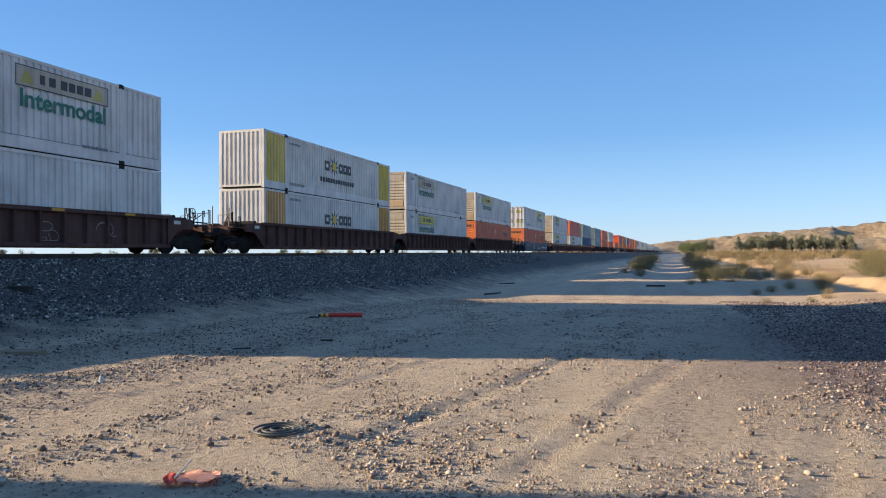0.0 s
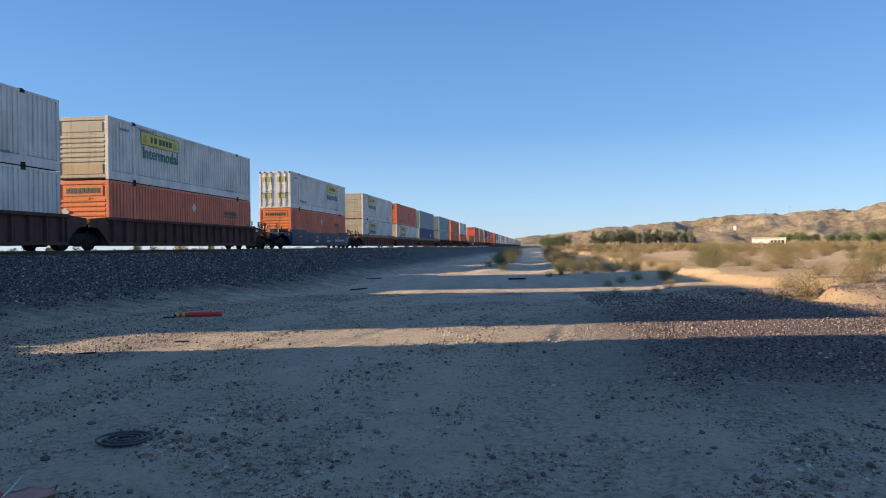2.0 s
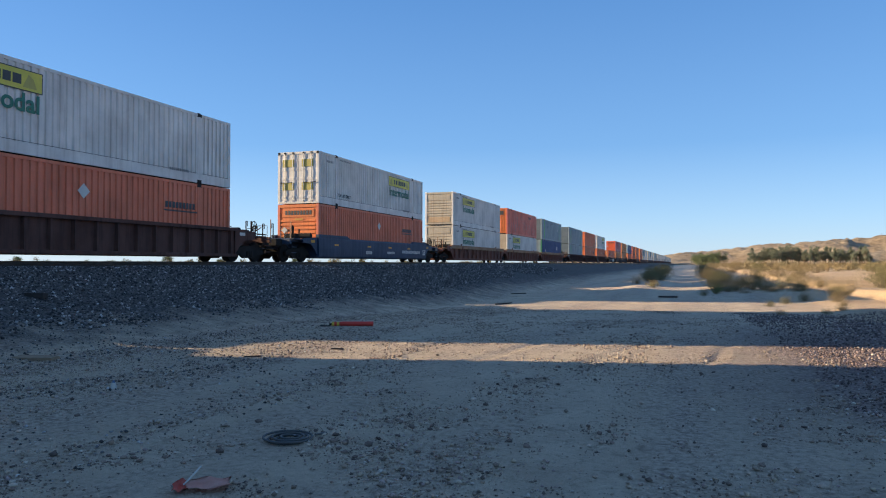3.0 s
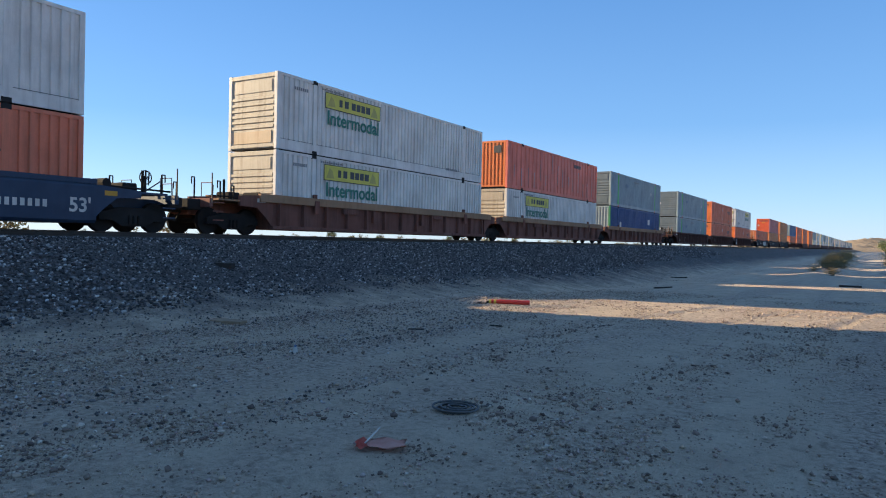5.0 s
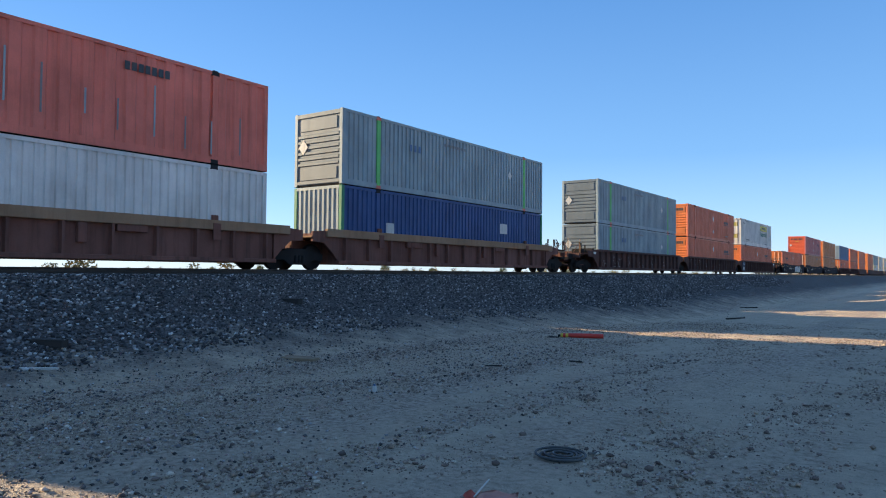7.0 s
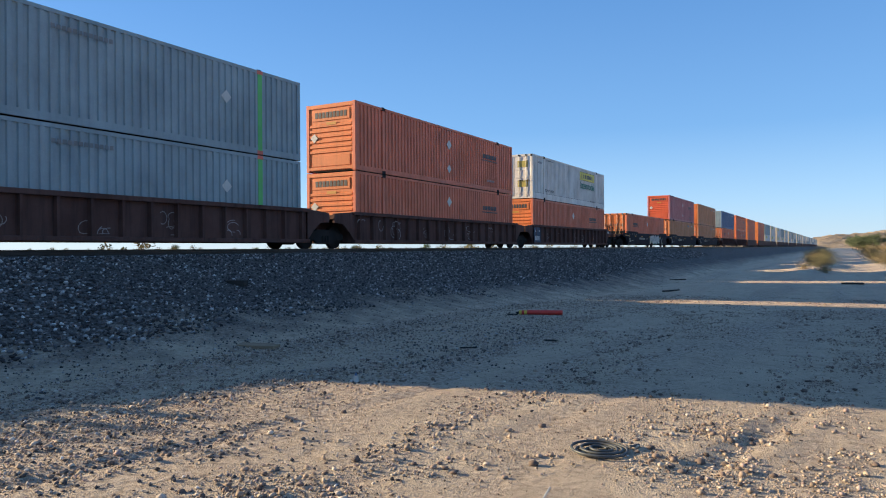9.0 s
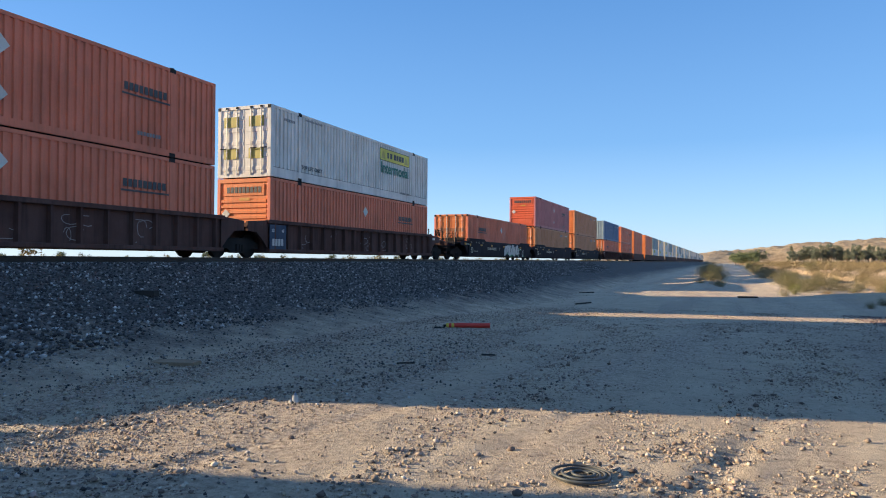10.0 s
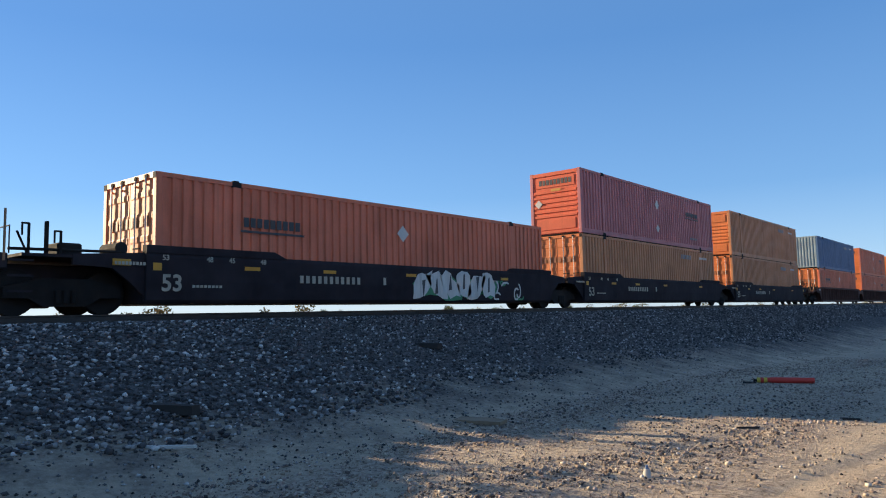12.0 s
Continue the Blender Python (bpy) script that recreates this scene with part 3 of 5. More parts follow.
def decor_red(ob, x, L, H):
    bars(ob, "logo_print", INK, x + 0.001, 11.05, 12.5, H - 0.62, H - 0.38, 7)
    r = random.Random(9)
    for i in range(15):
        y = 0.9 + i * 1.0 + r.uniform(-0.1, 0.1)
        bm = bmesh.new()
        z = r.uniform(0.25, 1.6)
        add_box(bm, x - 0.006, y, z, x + 0.002, y + 0.05, min(H - 0.15, z + r.uniform(0.6, 1.6)))
        part("patched_seam", bm, BLUEGREY if i % 2 else CODE, ob, "scraped grey seam strip")
    bm = bmesh.new()
    add_box(bm, 0.35, -0.02, H - 0.75, 0.85, 0.0, H - 0.3)
    part("front_box", bm, INK, ob)


def decor_blue(ob, x, L, H):
    bm = bmesh.new()
    add_box(bm, x, 2.6, 1.1, x + 0.005, 3.1, 1.6)
    add_box(bm, x, L - 4.6, 1.6, x + 0.005, L - 3.9, 2.1)
    part("pale_patch", bm, STENCIL, ob)


def decor_grey(ob, x, L, H):
    bars(ob, "logo_print", STEELBLUE, x + 0.001, 4.1, 5.0, H - 1.08, H - 0.80, 3, "", 0.5)
    diamond(ob, x, 12.5, H - 1.17, 0.22)
    bars(ob, "code_print", CODE, x + 0.001, 6.6, 8.4, H - 0.5, H - 0.38, 12)
    bm = bmesh.new()
    add_prism(bm, [(-1.05, 1.55), (-0.8, 1.25), (-0.55, 1.55), (-0.8, 1.85)], "y", -0.012, -0.004)
    part("placard", bm, STENCIL, ob, "pale diamond placard")




WHEEL_R = 0.455


def axle_set(parent, y, r=WHEEL_R):
    """Two wheels pressed on an axle; it turns as one."""
    bm = bmesh.new()
    for sgn in (-1, 1):
        x = sgn * 0.755
        for dx, ra, rb, dep in ((0.0, r, r, 0.12), (-0.055, r + 0.026, r + 0.026, 0.03), (0.08, 0.15, 0.12, 0.1)):
            m = Matrix.Translation((x + sgn * dx, 0, 0)) @ pose(0, 0, 0, 0, 90, 0)
            bmesh.ops.create_cone(bm, cap_ends=True, segments=28, radius1=ra, radius2=rb, depth=dep, matrix=m)
        for k in range(3):
            a = k * 2.094
            add_tube(bm, (x + sgn * 0.12, 0.07 * math.cos(a), 0.07 * math.sin(a)), (x + sgn * 0.15, 0.07 * math.cos(a), 0.07 * math.sin(a)), 0.02, 6)
    add_tube(bm, (-0.7, 0, 0), (0.7, 0, 0), 0.085, 10)
    ob = part("wheelset", bm, IRON, parent, "dark steel wheels on an axle")
    ob.location = (0, y, RAIL + r)


def truck(car, y):
    """A two-axle bogie round y."""
    t = new("bogie")
    t.parent = car
    bm = bmesh.new()
    add_box(bm, -0.9, y - 0.22, RAIL + 0.42, 0.9, y + 0.22, RAIL + 0.72, 0.03)
    me = mesh_of("bogie", bm, IRON)
    t2 = new("bolster", me)
    t2.parent = t
    for dy in (-0.89, 0.89):
        axle_set(t, y + dy)
    for sgn in (-1, 1):
        bm = bmesh.new()
        x = sgn * 1.0
        out = [(y - 1.15, RAIL + 0.34), (y - 0.7, RAIL + 0.34), (y - 0.42, RAIL + 0.17), (y + 0.42, RAIL + 0.17), (y + 0.7, RAIL + 0.34), (y + 1.15, RAIL + 0.34),
               (y + 1.15, RAIL + 0.56), (y + 0.5, RAIL + 0.74), (y - 0.5, RAIL + 0.74), (y - 1.15, RAIL + 0.56)]
        add_prism(bm, out, "x", x - 0.07, x + 0.07)
        part("side_frame", bm, IRON, t)
        for k in (-0.16, 0.0, 0.16):
            bm = bmesh.new()
            add_tube(bm, (sgn * 1.09, y + k, RAIL + 0.24), (sgn * 1.09, y + k, RAIL + 0.5), 0.06)
            part("spring", bm, IRON, t)


def well_car(label, kind, front_coupler, rear_coupler, decor=None):
    """A well wagon unit for one stack; y=0 is the leading end of its containers."""
    mats = {"rib": (RUSTY, RUSTY, RUSTY), "sill": (BROWN, SILL, BROWN), "plain": (BLACKCAR, BLACKCAR, BLACKCAR), "navy": (BLUECAR, BLUECAR, BLUECAR)}[kind]
    body, top, _ = mats
    ob = tagged(new("well_car"), label, "railway wagon", "train of well wagons")
    zb, zt = RAIL + 0.22, RAIL + (1.50 if kind in ("rib", "sill") else 1.36)
    if FAR:
        bm = bmesh.new()
        add_box(bm, -1.48, -1.5, zb, 1.48, L53 + 1.5, Z1)
        for sgn in (-1, 1):
            add_box(bm, sgn * 1.34, -1.5, zb + 0.1, sgn * 1.49, L53 + 1.5, zt)
        part("body", bm, body, ob)
        bm = bmesh.new()
        for yy in ((-1.8, L53 + 1.8) if front_coupler else (L53 + 1.8,)):
            add_box(bm, -1.0, yy - 1.3, RAIL, 1.0, yy + 1.3, RAIL + 0.8)
        part("bogie", bm, IRON, ob)
        return ob
    L = L53
    for sgn in (1, -1):
        s = lambda v: sgn * v
        bm = bmesh.new()
        if kind in ("plain", "navy"):
            out = [(s(1.34), zb + 0.12), (s(1.40), zb), (s(1.47), zb + 0.08), (s(1.50), zb + 0.5), (s(1.50), zt - 0.10), (s(1.47), zt), (s(1.34), zt)]
            add_prism(bm, out, "y", -0.3, L + 0.3)
        else:
            add_box(bm, s(1.312), -0.3, zb + 0.04, s(1.335), L + 0.3, zt - 0.05)
        wall = part("side_wall", bm, body, ob)
        if kind in ("rib", "sill"):
            bm = bmesh.new()
            h = 0.14 if kind == "rib" else 0.30
            add_box(bm, s(1.32), -0.9 if kind == "sill" else -0.35, zt - h, s(1.50), L + (0.9 if kind == "sill" else 0.35), zt, 0.012)
            part("top_chord", bm, top, wall)
            bm = bmesh.new()
            add_box(bm, s(1.32), -0.3, zb, s(1.49), L + 0.3, zb + 0.13, 0.012)
            part("bottom_sill", bm, body, wall)
            n = 17 if kind == "rib" else 12
            for i in range(n + 1 if sgn > 0 else 0):
                bm = bmesh.new()
                y = 0.1 + (L - 0.2) * i / n
                add_prism(bm, [(s(1.33), y - 0.06), (s(1.485), y - 0.04), (s(1.485), y + 0.04), (s(1.33), y + 0.06)], "z", zb + 0.1, zt - h)
                part("side_post", bm, body, wall)
            if kind == "sill":
                for y in (2.1, L - 2.1):
                    bm = bmesh.new()
                    add_box(bm, s(1.49), y - 0.14, zt - 0.62, s(1.53), y + 0.14, zt - 0.1, 0.01)
                    add_box(bm, s(1.34), y - 0.12, zt, s(1.42), y + 0.12, zt + 0.16, 0.02)
                    part("guide_bracket", bm, body, wall)
                for y, w, z in ((4.3, 0.5, 0.2), (6.0, 0.12, 0.5), (9.9, 0.12, 0.5), (11.3, 0.45, 0.16)):
                    bm = bmesh.new()
                    add_box(bm, s(1.336), y - w, zt - 0.34 - z, s(1.47), y + w, zt - 0.302, 0.012)
                    part("stiffener", bm, body, wall)
        else:
            for out in ([(-0.3, zt - 0.02), (3.5, zt - 0.02), (3.1, zt + 0.15), (-0.3, zt + 0.15)], [(L - 2.6, zt - 0.02), (L + 0.3, zt - 0.02), (L + 0.3, zt + 0.12), (L - 2.3, zt + 0.12)]):
                bm = bmesh.new()
                add_prism(bm, out, "x", s(1.31), s(1.505))
                part("chord_plate", bm, body, wall)
    bm = bmesh.new()
    add_box(bm, -1.34, -0.25, RAIL + 0.22, 1.34, L + 0.25, Z1)
    part("well_floor", bm, body, ob)
    for end, coup in ((0, front_coupler), (1, rear_coupler)):
        d = -1 if end == 0 else 1
        y0 = -0.25 if end == 0 else L + 0.25
        ln = 3.05 if coup else 1.45
        bm = bmesh.new()
        a, c = sorted((y0, y0 + d * 0.06))
        add_box(bm, -1.36, a, RAIL + 0.25, 1.36, c, zt - 0.1)
        part("bulkhead", bm, body, ob)
        for sgn in (1, -1):   # side plates that rise over the wheels
            bm = bmesh.new()
            e = y0 + d * min(ln - 0.15, 1.55)
            out = [(y0, zb + 0.1), (y0 + d * 0.35, zb + 0.45), (y0 + d * 0.75, RAIL + 0.98), (e, RAIL + 1.02), (e, zt - 0.12), (y0, zt - 0.02)]
            add_prism(bm, out, "x", sgn * 1.30, sgn * 1.40)
            part("end_plate", bm, body, ob)
        bm = bmesh.new()
        a, c = sorted((y0, y0 + d * (ln - 0.05)))
        add_box(bm, -0.42, a, RAIL + 0.66, 0.42, c, RAIL + 1.06, 0.02)
        part("centre_sill", bm, body, ob)
        bm = bmesh.new()
        a, c = sorted((y0, y0 + d * min(ln - 0.1, 2.5)))
        add_box(bm, -1.38, a, RAIL + 1.16, 1.38, c, RAIL + 1.22)
        part("end_platform", bm, top, ob)
        if coup:
            truck(ob, y0 + d * 1.55)
            bm = bmesh.new()
            a, c = sorted((y0 + d * ln, y0 + d * (ln + 0.42)))
            add_box(bm, -0.14, a, RAIL + 0.72, 0.14, c, RAIL + 1.0, 0.04)
            part("coupler", bm, IRON, ob)
            bm = bmesh.new()
            a, c = sorted((y0 + d * 2.75, y0 + d * 2.9))
            add_box(bm, -1.42, a, RAIL + 0.9, 1.42, c, RAIL + 1.2, 0.02)
            part("end_beam", bm, body, ob)
            for x in (-1.3, -0.75, 0.75, 1.3):     # hand rails
                bm = bmesh.new()
                add_tube(bm, (x, y0 + d * 2.7, RAIL + 1.2), (x, y0 + d * 2.7, RAIL + 1.75), 0.014, 6)
                part("hand_rail_post", bm, body, ob)
            for x0, x1 in ((-1.3, -0.75), (0.75, 1.3)):
                bm = bmesh.new()
                add_tube(bm, (x0, y0 + d * 2.7, RAIL + 1.74), (x1, y0 + d * 2.7, RAIL + 1.74), 0.014, 6)
                part("hand_rail", bm, body, ob)
            bm = bmesh.new()
            for k in range(16):
                a0, a1 = k * math.pi / 8, (k + 1) * math.pi / 8
                add_tube(bm, (1.1, y0 + d * 1.9 + 0.21 * math.cos(a0), RAIL + 1.70 + 0.21 * math.sin(a0)), (1.1, y0 + d * 1.9 + 0.21 * math.cos(a1), RAIL + 1.70 + 0.21 * math.sin(a1)), 0.018, 5)
            for a0 in (0.4, 1.45, 2.5):
                add_tube(bm, (1.1, y0 + d * 1.9 - 0.21 * math.cos(a0), RAIL + 1.70 - 0.21 * math.sin(a0)), (1.1, y0 + d * 1.9 + 0.21 * math.cos(a0), RAIL + 1.70 + 0.21 * math.sin(a0)), 0.013, 5)
            if end == 1:
                part("brake_wheel", bm, IRON, ob, "spoked hand brake wheel")
            else:
                bm.free()
            # block added for the dark clutter over the coupler; stops a sun streak
            bm = bmesh.new()
            add_box(bm, -0.95, min(y0 + d * 2.8, y0 + d * (ln + 0.36)), RAIL + 0.80, 0.95, max(y0 + d * 2.8, y0 + d * (ln + 0.36)), RAIL + 1.17, 0.03)
            part("draft_gear", bm, IRON, ob, "dark block over the coupler, added to keep sunlight out of the gap")
            bm = bmesh.new()
            add_tube(bm, (1.42, y0 + d * 2.82, RAIL + 1.05), (1.42, y0 + d * 2.82, RAIL + 2.05), 0.024, 6)
            part("corner_stake", bm, SILL, ob, "tall thin steel stake")
            for x, dy, hh in ((1.28, 2.35, 0.62), (1.28, 1.75, 0.5), (-1.2, 2.2, 0.66), (0.2, 2.55, 0.78)):
                bm = bmesh.new()
                yy = y0 + d * dy
                add_tube(bm, (x, yy, RAIL + 1.2), (x, yy, RAIL + 1.2 + hh), 0.028, 8)
                add_tube(bm, (x, yy, RAIL + 1.19 + hh), (x, yy + d * 0.13, RAIL + 1.19 + hh), 0.02, 8)
                add_tube(bm, (x, yy + d * 0.12, RAIL + 1.2 + hh), (x, yy + d * 0.12, RAIL + 0.95 + hh), 0.02, 8)
                part("hooked_post", bm, IRON, ob, "dark hooked pipe post")
            bm = bmesh.new()
            add_tube(bm, (1.24, y0 + d * 0.4, RAIL + 1.34), (1.24, y0 + d * 2.7, RAIL + 1.30), 0.03, 8)
            part("brake_pipe", bm, IRON, ob)
            bm = bmesh.new()
            add_tube(bm, (0.5, y0 + d * 0.5, RAIL + 1.42), (1.26, y0 + d * 0.5, RAIL + 1.42), 0.14, 12)
            part("air_reservoir", bm, IRON, ob, "dark steel air tank")
            bm = bmesh.new()
            add_box(bm, 1.402, y0 + d * 0.55 - 0.2, zt - 0.32, 1.408, y0 + d * 0.55 + 0.2, zt - 0.18)
            part("end_reflector", bm, REFLECT if kind in ("plain", "navy") else STENCIL, ob, "reflector patch on the end plate")
            bm = bmesh.new()
            add_tube(bm, (0.6, y0 + d * 2.1, RAIL + 1.2), (1.1, y0 + d * 2.5, RAIL + 1.66), 0.022, 6)
            part("diagonal_brace", bm, body, ob)
            bm = bmesh.new()
            add_tube(bm, (0.0, y0 + d * 2.9, RAIL + 0.86), (0.25, y0 + d * 3.35, RAIL + 0.42), 0.03, 6)
            add_tube(bm, (0.25, y0 + d * 3.35, RAIL + 0.42), (0.1, y0 + d * 3.75, RAIL + 0.5), 0.03, 6)
            part("air_hose", bm, DARKGAP, ob)
            for z in (0.45, 0.75, 1.05):
                bm = bmesh.new()
                add_box(bm, 1.40, min(y0 + d * 2.3, y0 + d * 2.75), RAIL + z, 1.44, max(y0 + d * 2.3, y0 + d * 2.75), RAIL + z + 0.04)
                part("ladder_step", bm, body, ob)
            bm = bmesh.new()
            add_tube(bm, (0.95, y0 + d * 1.9, RAIL + 1.2), (0.95, y0 + d * 1.9, RAIL + 1.92), 0.045, 8)
            part("brake_stand", bm, IRON, ob)
            bm = bmesh.new()
            add_box(bm, 0.3, min(y0 + d * 1.2, y0 + d * 1.7), RAIL + 1.22, 1.0, max(y0 + d * 1.2, y0 + d * 1.7), RAIL + 1.5, 0.04)
            part("brake_gear", bm, IRON, ob)
        elif end == 1:
            truck(ob, y0 + d * 1.45)
    if decor:
        decor(ob, 1.502)
    return ob


def scribble(ob, x, y0, y1, z0, z1, mats, seed, n=9, w=0.07):
    """Sprayed tags: loose strokes of thin paint."""
    r = random.Random(seed)
    for k, mat in enumerate(mats):
        bm = bmesh.new()
        for i in range(n):
            cy, cz = r.uniform(y0, y1), r.uniform(z0, z1)
            ry, rz, a0, sp = r.uniform(0.12, 0.34), r.uniform(0.15, 0.42) * (z1 - z0), r.uniform(0, 6.28), r.uniform(1.8, 5.0)
            prev = None
            for j in range(9):
                a = a0 + sp * j / 8
                u, v = cy + ry * math.cos(a), min(z1, max(z0, cz + rz * math.sin(a)))
                uu, vv = u - w * math.cos(a), min(z1, max(z0, v - w * math.sin(a)))
                cur = (bm.verts.new((x + 0.003 + 0.001 * k, u, v)), bm.verts.new((x + 0.003 + 0.001 * k, uu, vv)))
                if prev:
                    bm.faces.new((prev[0], cur[0], cur[1], prev[1]))
                prev = cur
        part("graffiti", bm, mat, ob, "sprayed graffiti strokes")


def blob_letters(ob, x, y0, y1, z0, z1, n, seed):
    """A big sprayed piece: swollen pale shapes on a teal ground, without words."""
    r = random.Random(seed)
    p = (y1 - y0) / n
    bm = bmesh.new()
    for i in range(4):
        cy, cz = y0 + (y1 - y0) * (i + 0.2 + 0.6 * r.random()) / 4, z0 + 0.3 * (z1 - z0) + 0.2 * r.random()
        add_prism(bm, [(cy + r.uniform(0.5, 0.8) * math.cos(k * 0.7), max(z0, min(z1, cz + r.uniform(0.2, 0.5) * math.sin(k * 0.7)))) for k in range(9)], "x", x, x + 0.002)
    part("graffiti", bm, GREEN, ob, "teal sprayed ground")
    for i in range(n):
        bm = bmesh.new()
        cy = y0 + (i + 0.5) * p
        lean = r.uniform(-0.3, 0.3)
        out = []
        for k in range(12):
            a = k * math.pi / 6
            rr = r.uniform(0.66, 1.15)
            sq = abs(math.cos(a)) ** 0.5 * math.copysign(1, math.cos(a)), abs(math.sin(a)) ** 0.5 * math.copysign(1, math.sin(a))
            out.append((cy + p * 0.56 * rr * sq[0] + lean * sq[1], (z0 + z1) / 2 + (z1 - z0) * 0.46 * min(1.05, rr) * sq[1]))
        add_prism(bm, out, "x", x + 0.002, x + 0.004)
        part("graffiti", bm, STENCIL, ob, "pale swollen sprayed shape")
        bm = bmesh.new()
        cz = (z0 + z1) / 2 + r.uniform(-0.15, 0.15)
        add_prism(bm, [(cy - 0.05 + lean * 0.3, cz - 0.28), (cy + 0.04, cz - 0.25), (cy + 0.08 + lean * 0.3, cz + 0.26), (cy - 0.03, cz + 0.22)], "x", x + 0.004, x + 0.006)
        part("graffiti", bm, INK, ob)


def decor_black(ob, x):
    lettering("lettering", "53", 0.52, DIMPRINT, ob, x, 0.30, RAIL + 0.66)
    for words, y in (("53", 0.15), ("48", 1.25), ("45", 1.85), ("48", 2.75)):
        lettering("lettering", words, 0.17, DIMPRINT, ob, x, y, RAIL + 1.24)
    bars(ob, "code_print", DIMPRINT, x, 3.9, 6.15, RAIL + 0.74, RAIL + 0.94, 11, "", 0.45)
    bars(ob, "code_print", DIMPRINT, x, 7.0, 7.15, RAIL + 0.74, RAIL + 0.96, 1)
    bars(ob, "code_print", DIMPRINT, x, -1.0, -0.3, RAIL + 1.05, RAIL + 1.12, 9)
    bars(ob, "code_print", DIMPRINT, x, 0.8, 1.6, RAIL + 0.58, RAIL + 0.64, 8)
    bm = bmesh.new()
    for y in (2.2, 4.7, 8.0, 13.0):
        add_box(bm, x, y, RAIL + 1.02, x + 0.004, y + 0.45, RAIL + 1.11)
    add_box(bm, x, -0.15, RAIL + 0.95, x + 0.004, 0.05, RAIL + 1.12)
    part("reflector", bm, REFLECT, ob, "amber reflector strips")


def decor_black_piece(ob, x):
    decor_black(ob, x)
    blob_letters(ob, x + 0.002, 8.4, 12.6, RAIL + 0.28, RAIL + 1.30, 6, 5)
    scribble(ob, x, 12.4, 14.2, RAIL + 0.3, RAIL + 1.0, (GREEN, STENCIL), 8, 5)


def decor_navy(ob, x):
    lettering("lettering", "53'", 0.55, STENCIL, ob, x, 15.95, RAIL + 0.70)
    bars(ob, "logo_print", STENCIL, x, 11.6, 15.1, RAIL + 0.62, RAIL + 0.82, 18, "", 0.42)
    bars(ob, "code_print", STENCIL, x, 9.0, 10.25, RAIL + 0.55, RAIL + 0.70, 9)
    bm = bmesh.new()
    for y in (5.9, 9.2, 12.6, 1.5):
        add_box(bm, x, y, RAIL + 0.92, x + 0.004, y + 0.5, RAIL + 1.02)
    part("reflector", bm, REFLECT, ob, "amber reflector strips")
    bars(ob, "code_print", STENCIL, x, 5.7, 6.6, RAIL + 0.5, RAIL + 0.7, 5)


def decor_tags(seed, plate=False):
    def f(ob, x):
        x = 1.337
        r = random.Random(seed)
        for i in range(5):
            y = 2.0 + 2.6 * i + r.uniform(0, 0.8)
            scribble(ob, x, y, y + 0.75, RAIL + 0.42, RAIL + 1.15, (CHALK,), seed * 10 + i, 4, 0.022)
        if seed == 3:
            bm = bmesh.new()
            for yy in (1.2, 4.4, 7.6, 10.8, 14.0):
                add_box(bm, 1.501, yy, RAIL + 1.39, 1.505, yy + 0.5, RAIL + 1.48)
            part("reflector", bm, REFLECT, ob, "amber reflector strips")
        if plate:
            bm = bmesh.new()
            add_box(bm, 1.475, -0.28, RAIL + 0.3, 1.482, 0.85, RAIL + 1.32)
            part("stencil_panel", bm, BLUECAR, ob, "dark blue stencil panel")
            for words, y in (("53", -0.05), ("48", 0.62)):
                lettering("lettering", words, 0.17, STENCIL, ob, 1.485, y, RAIL + 1.08)
            bars(ob, "code_print", STENCIL, 1.483, -0.1, 0.7, RAIL + 0.48, RAIL + 0.76, 4)
        else:
            scribble(ob, 1.475, -0.2, 3.6, RAIL + 0.4, RAIL + 1.2, (CHALK,), seed, 5, 0.03)
    return f


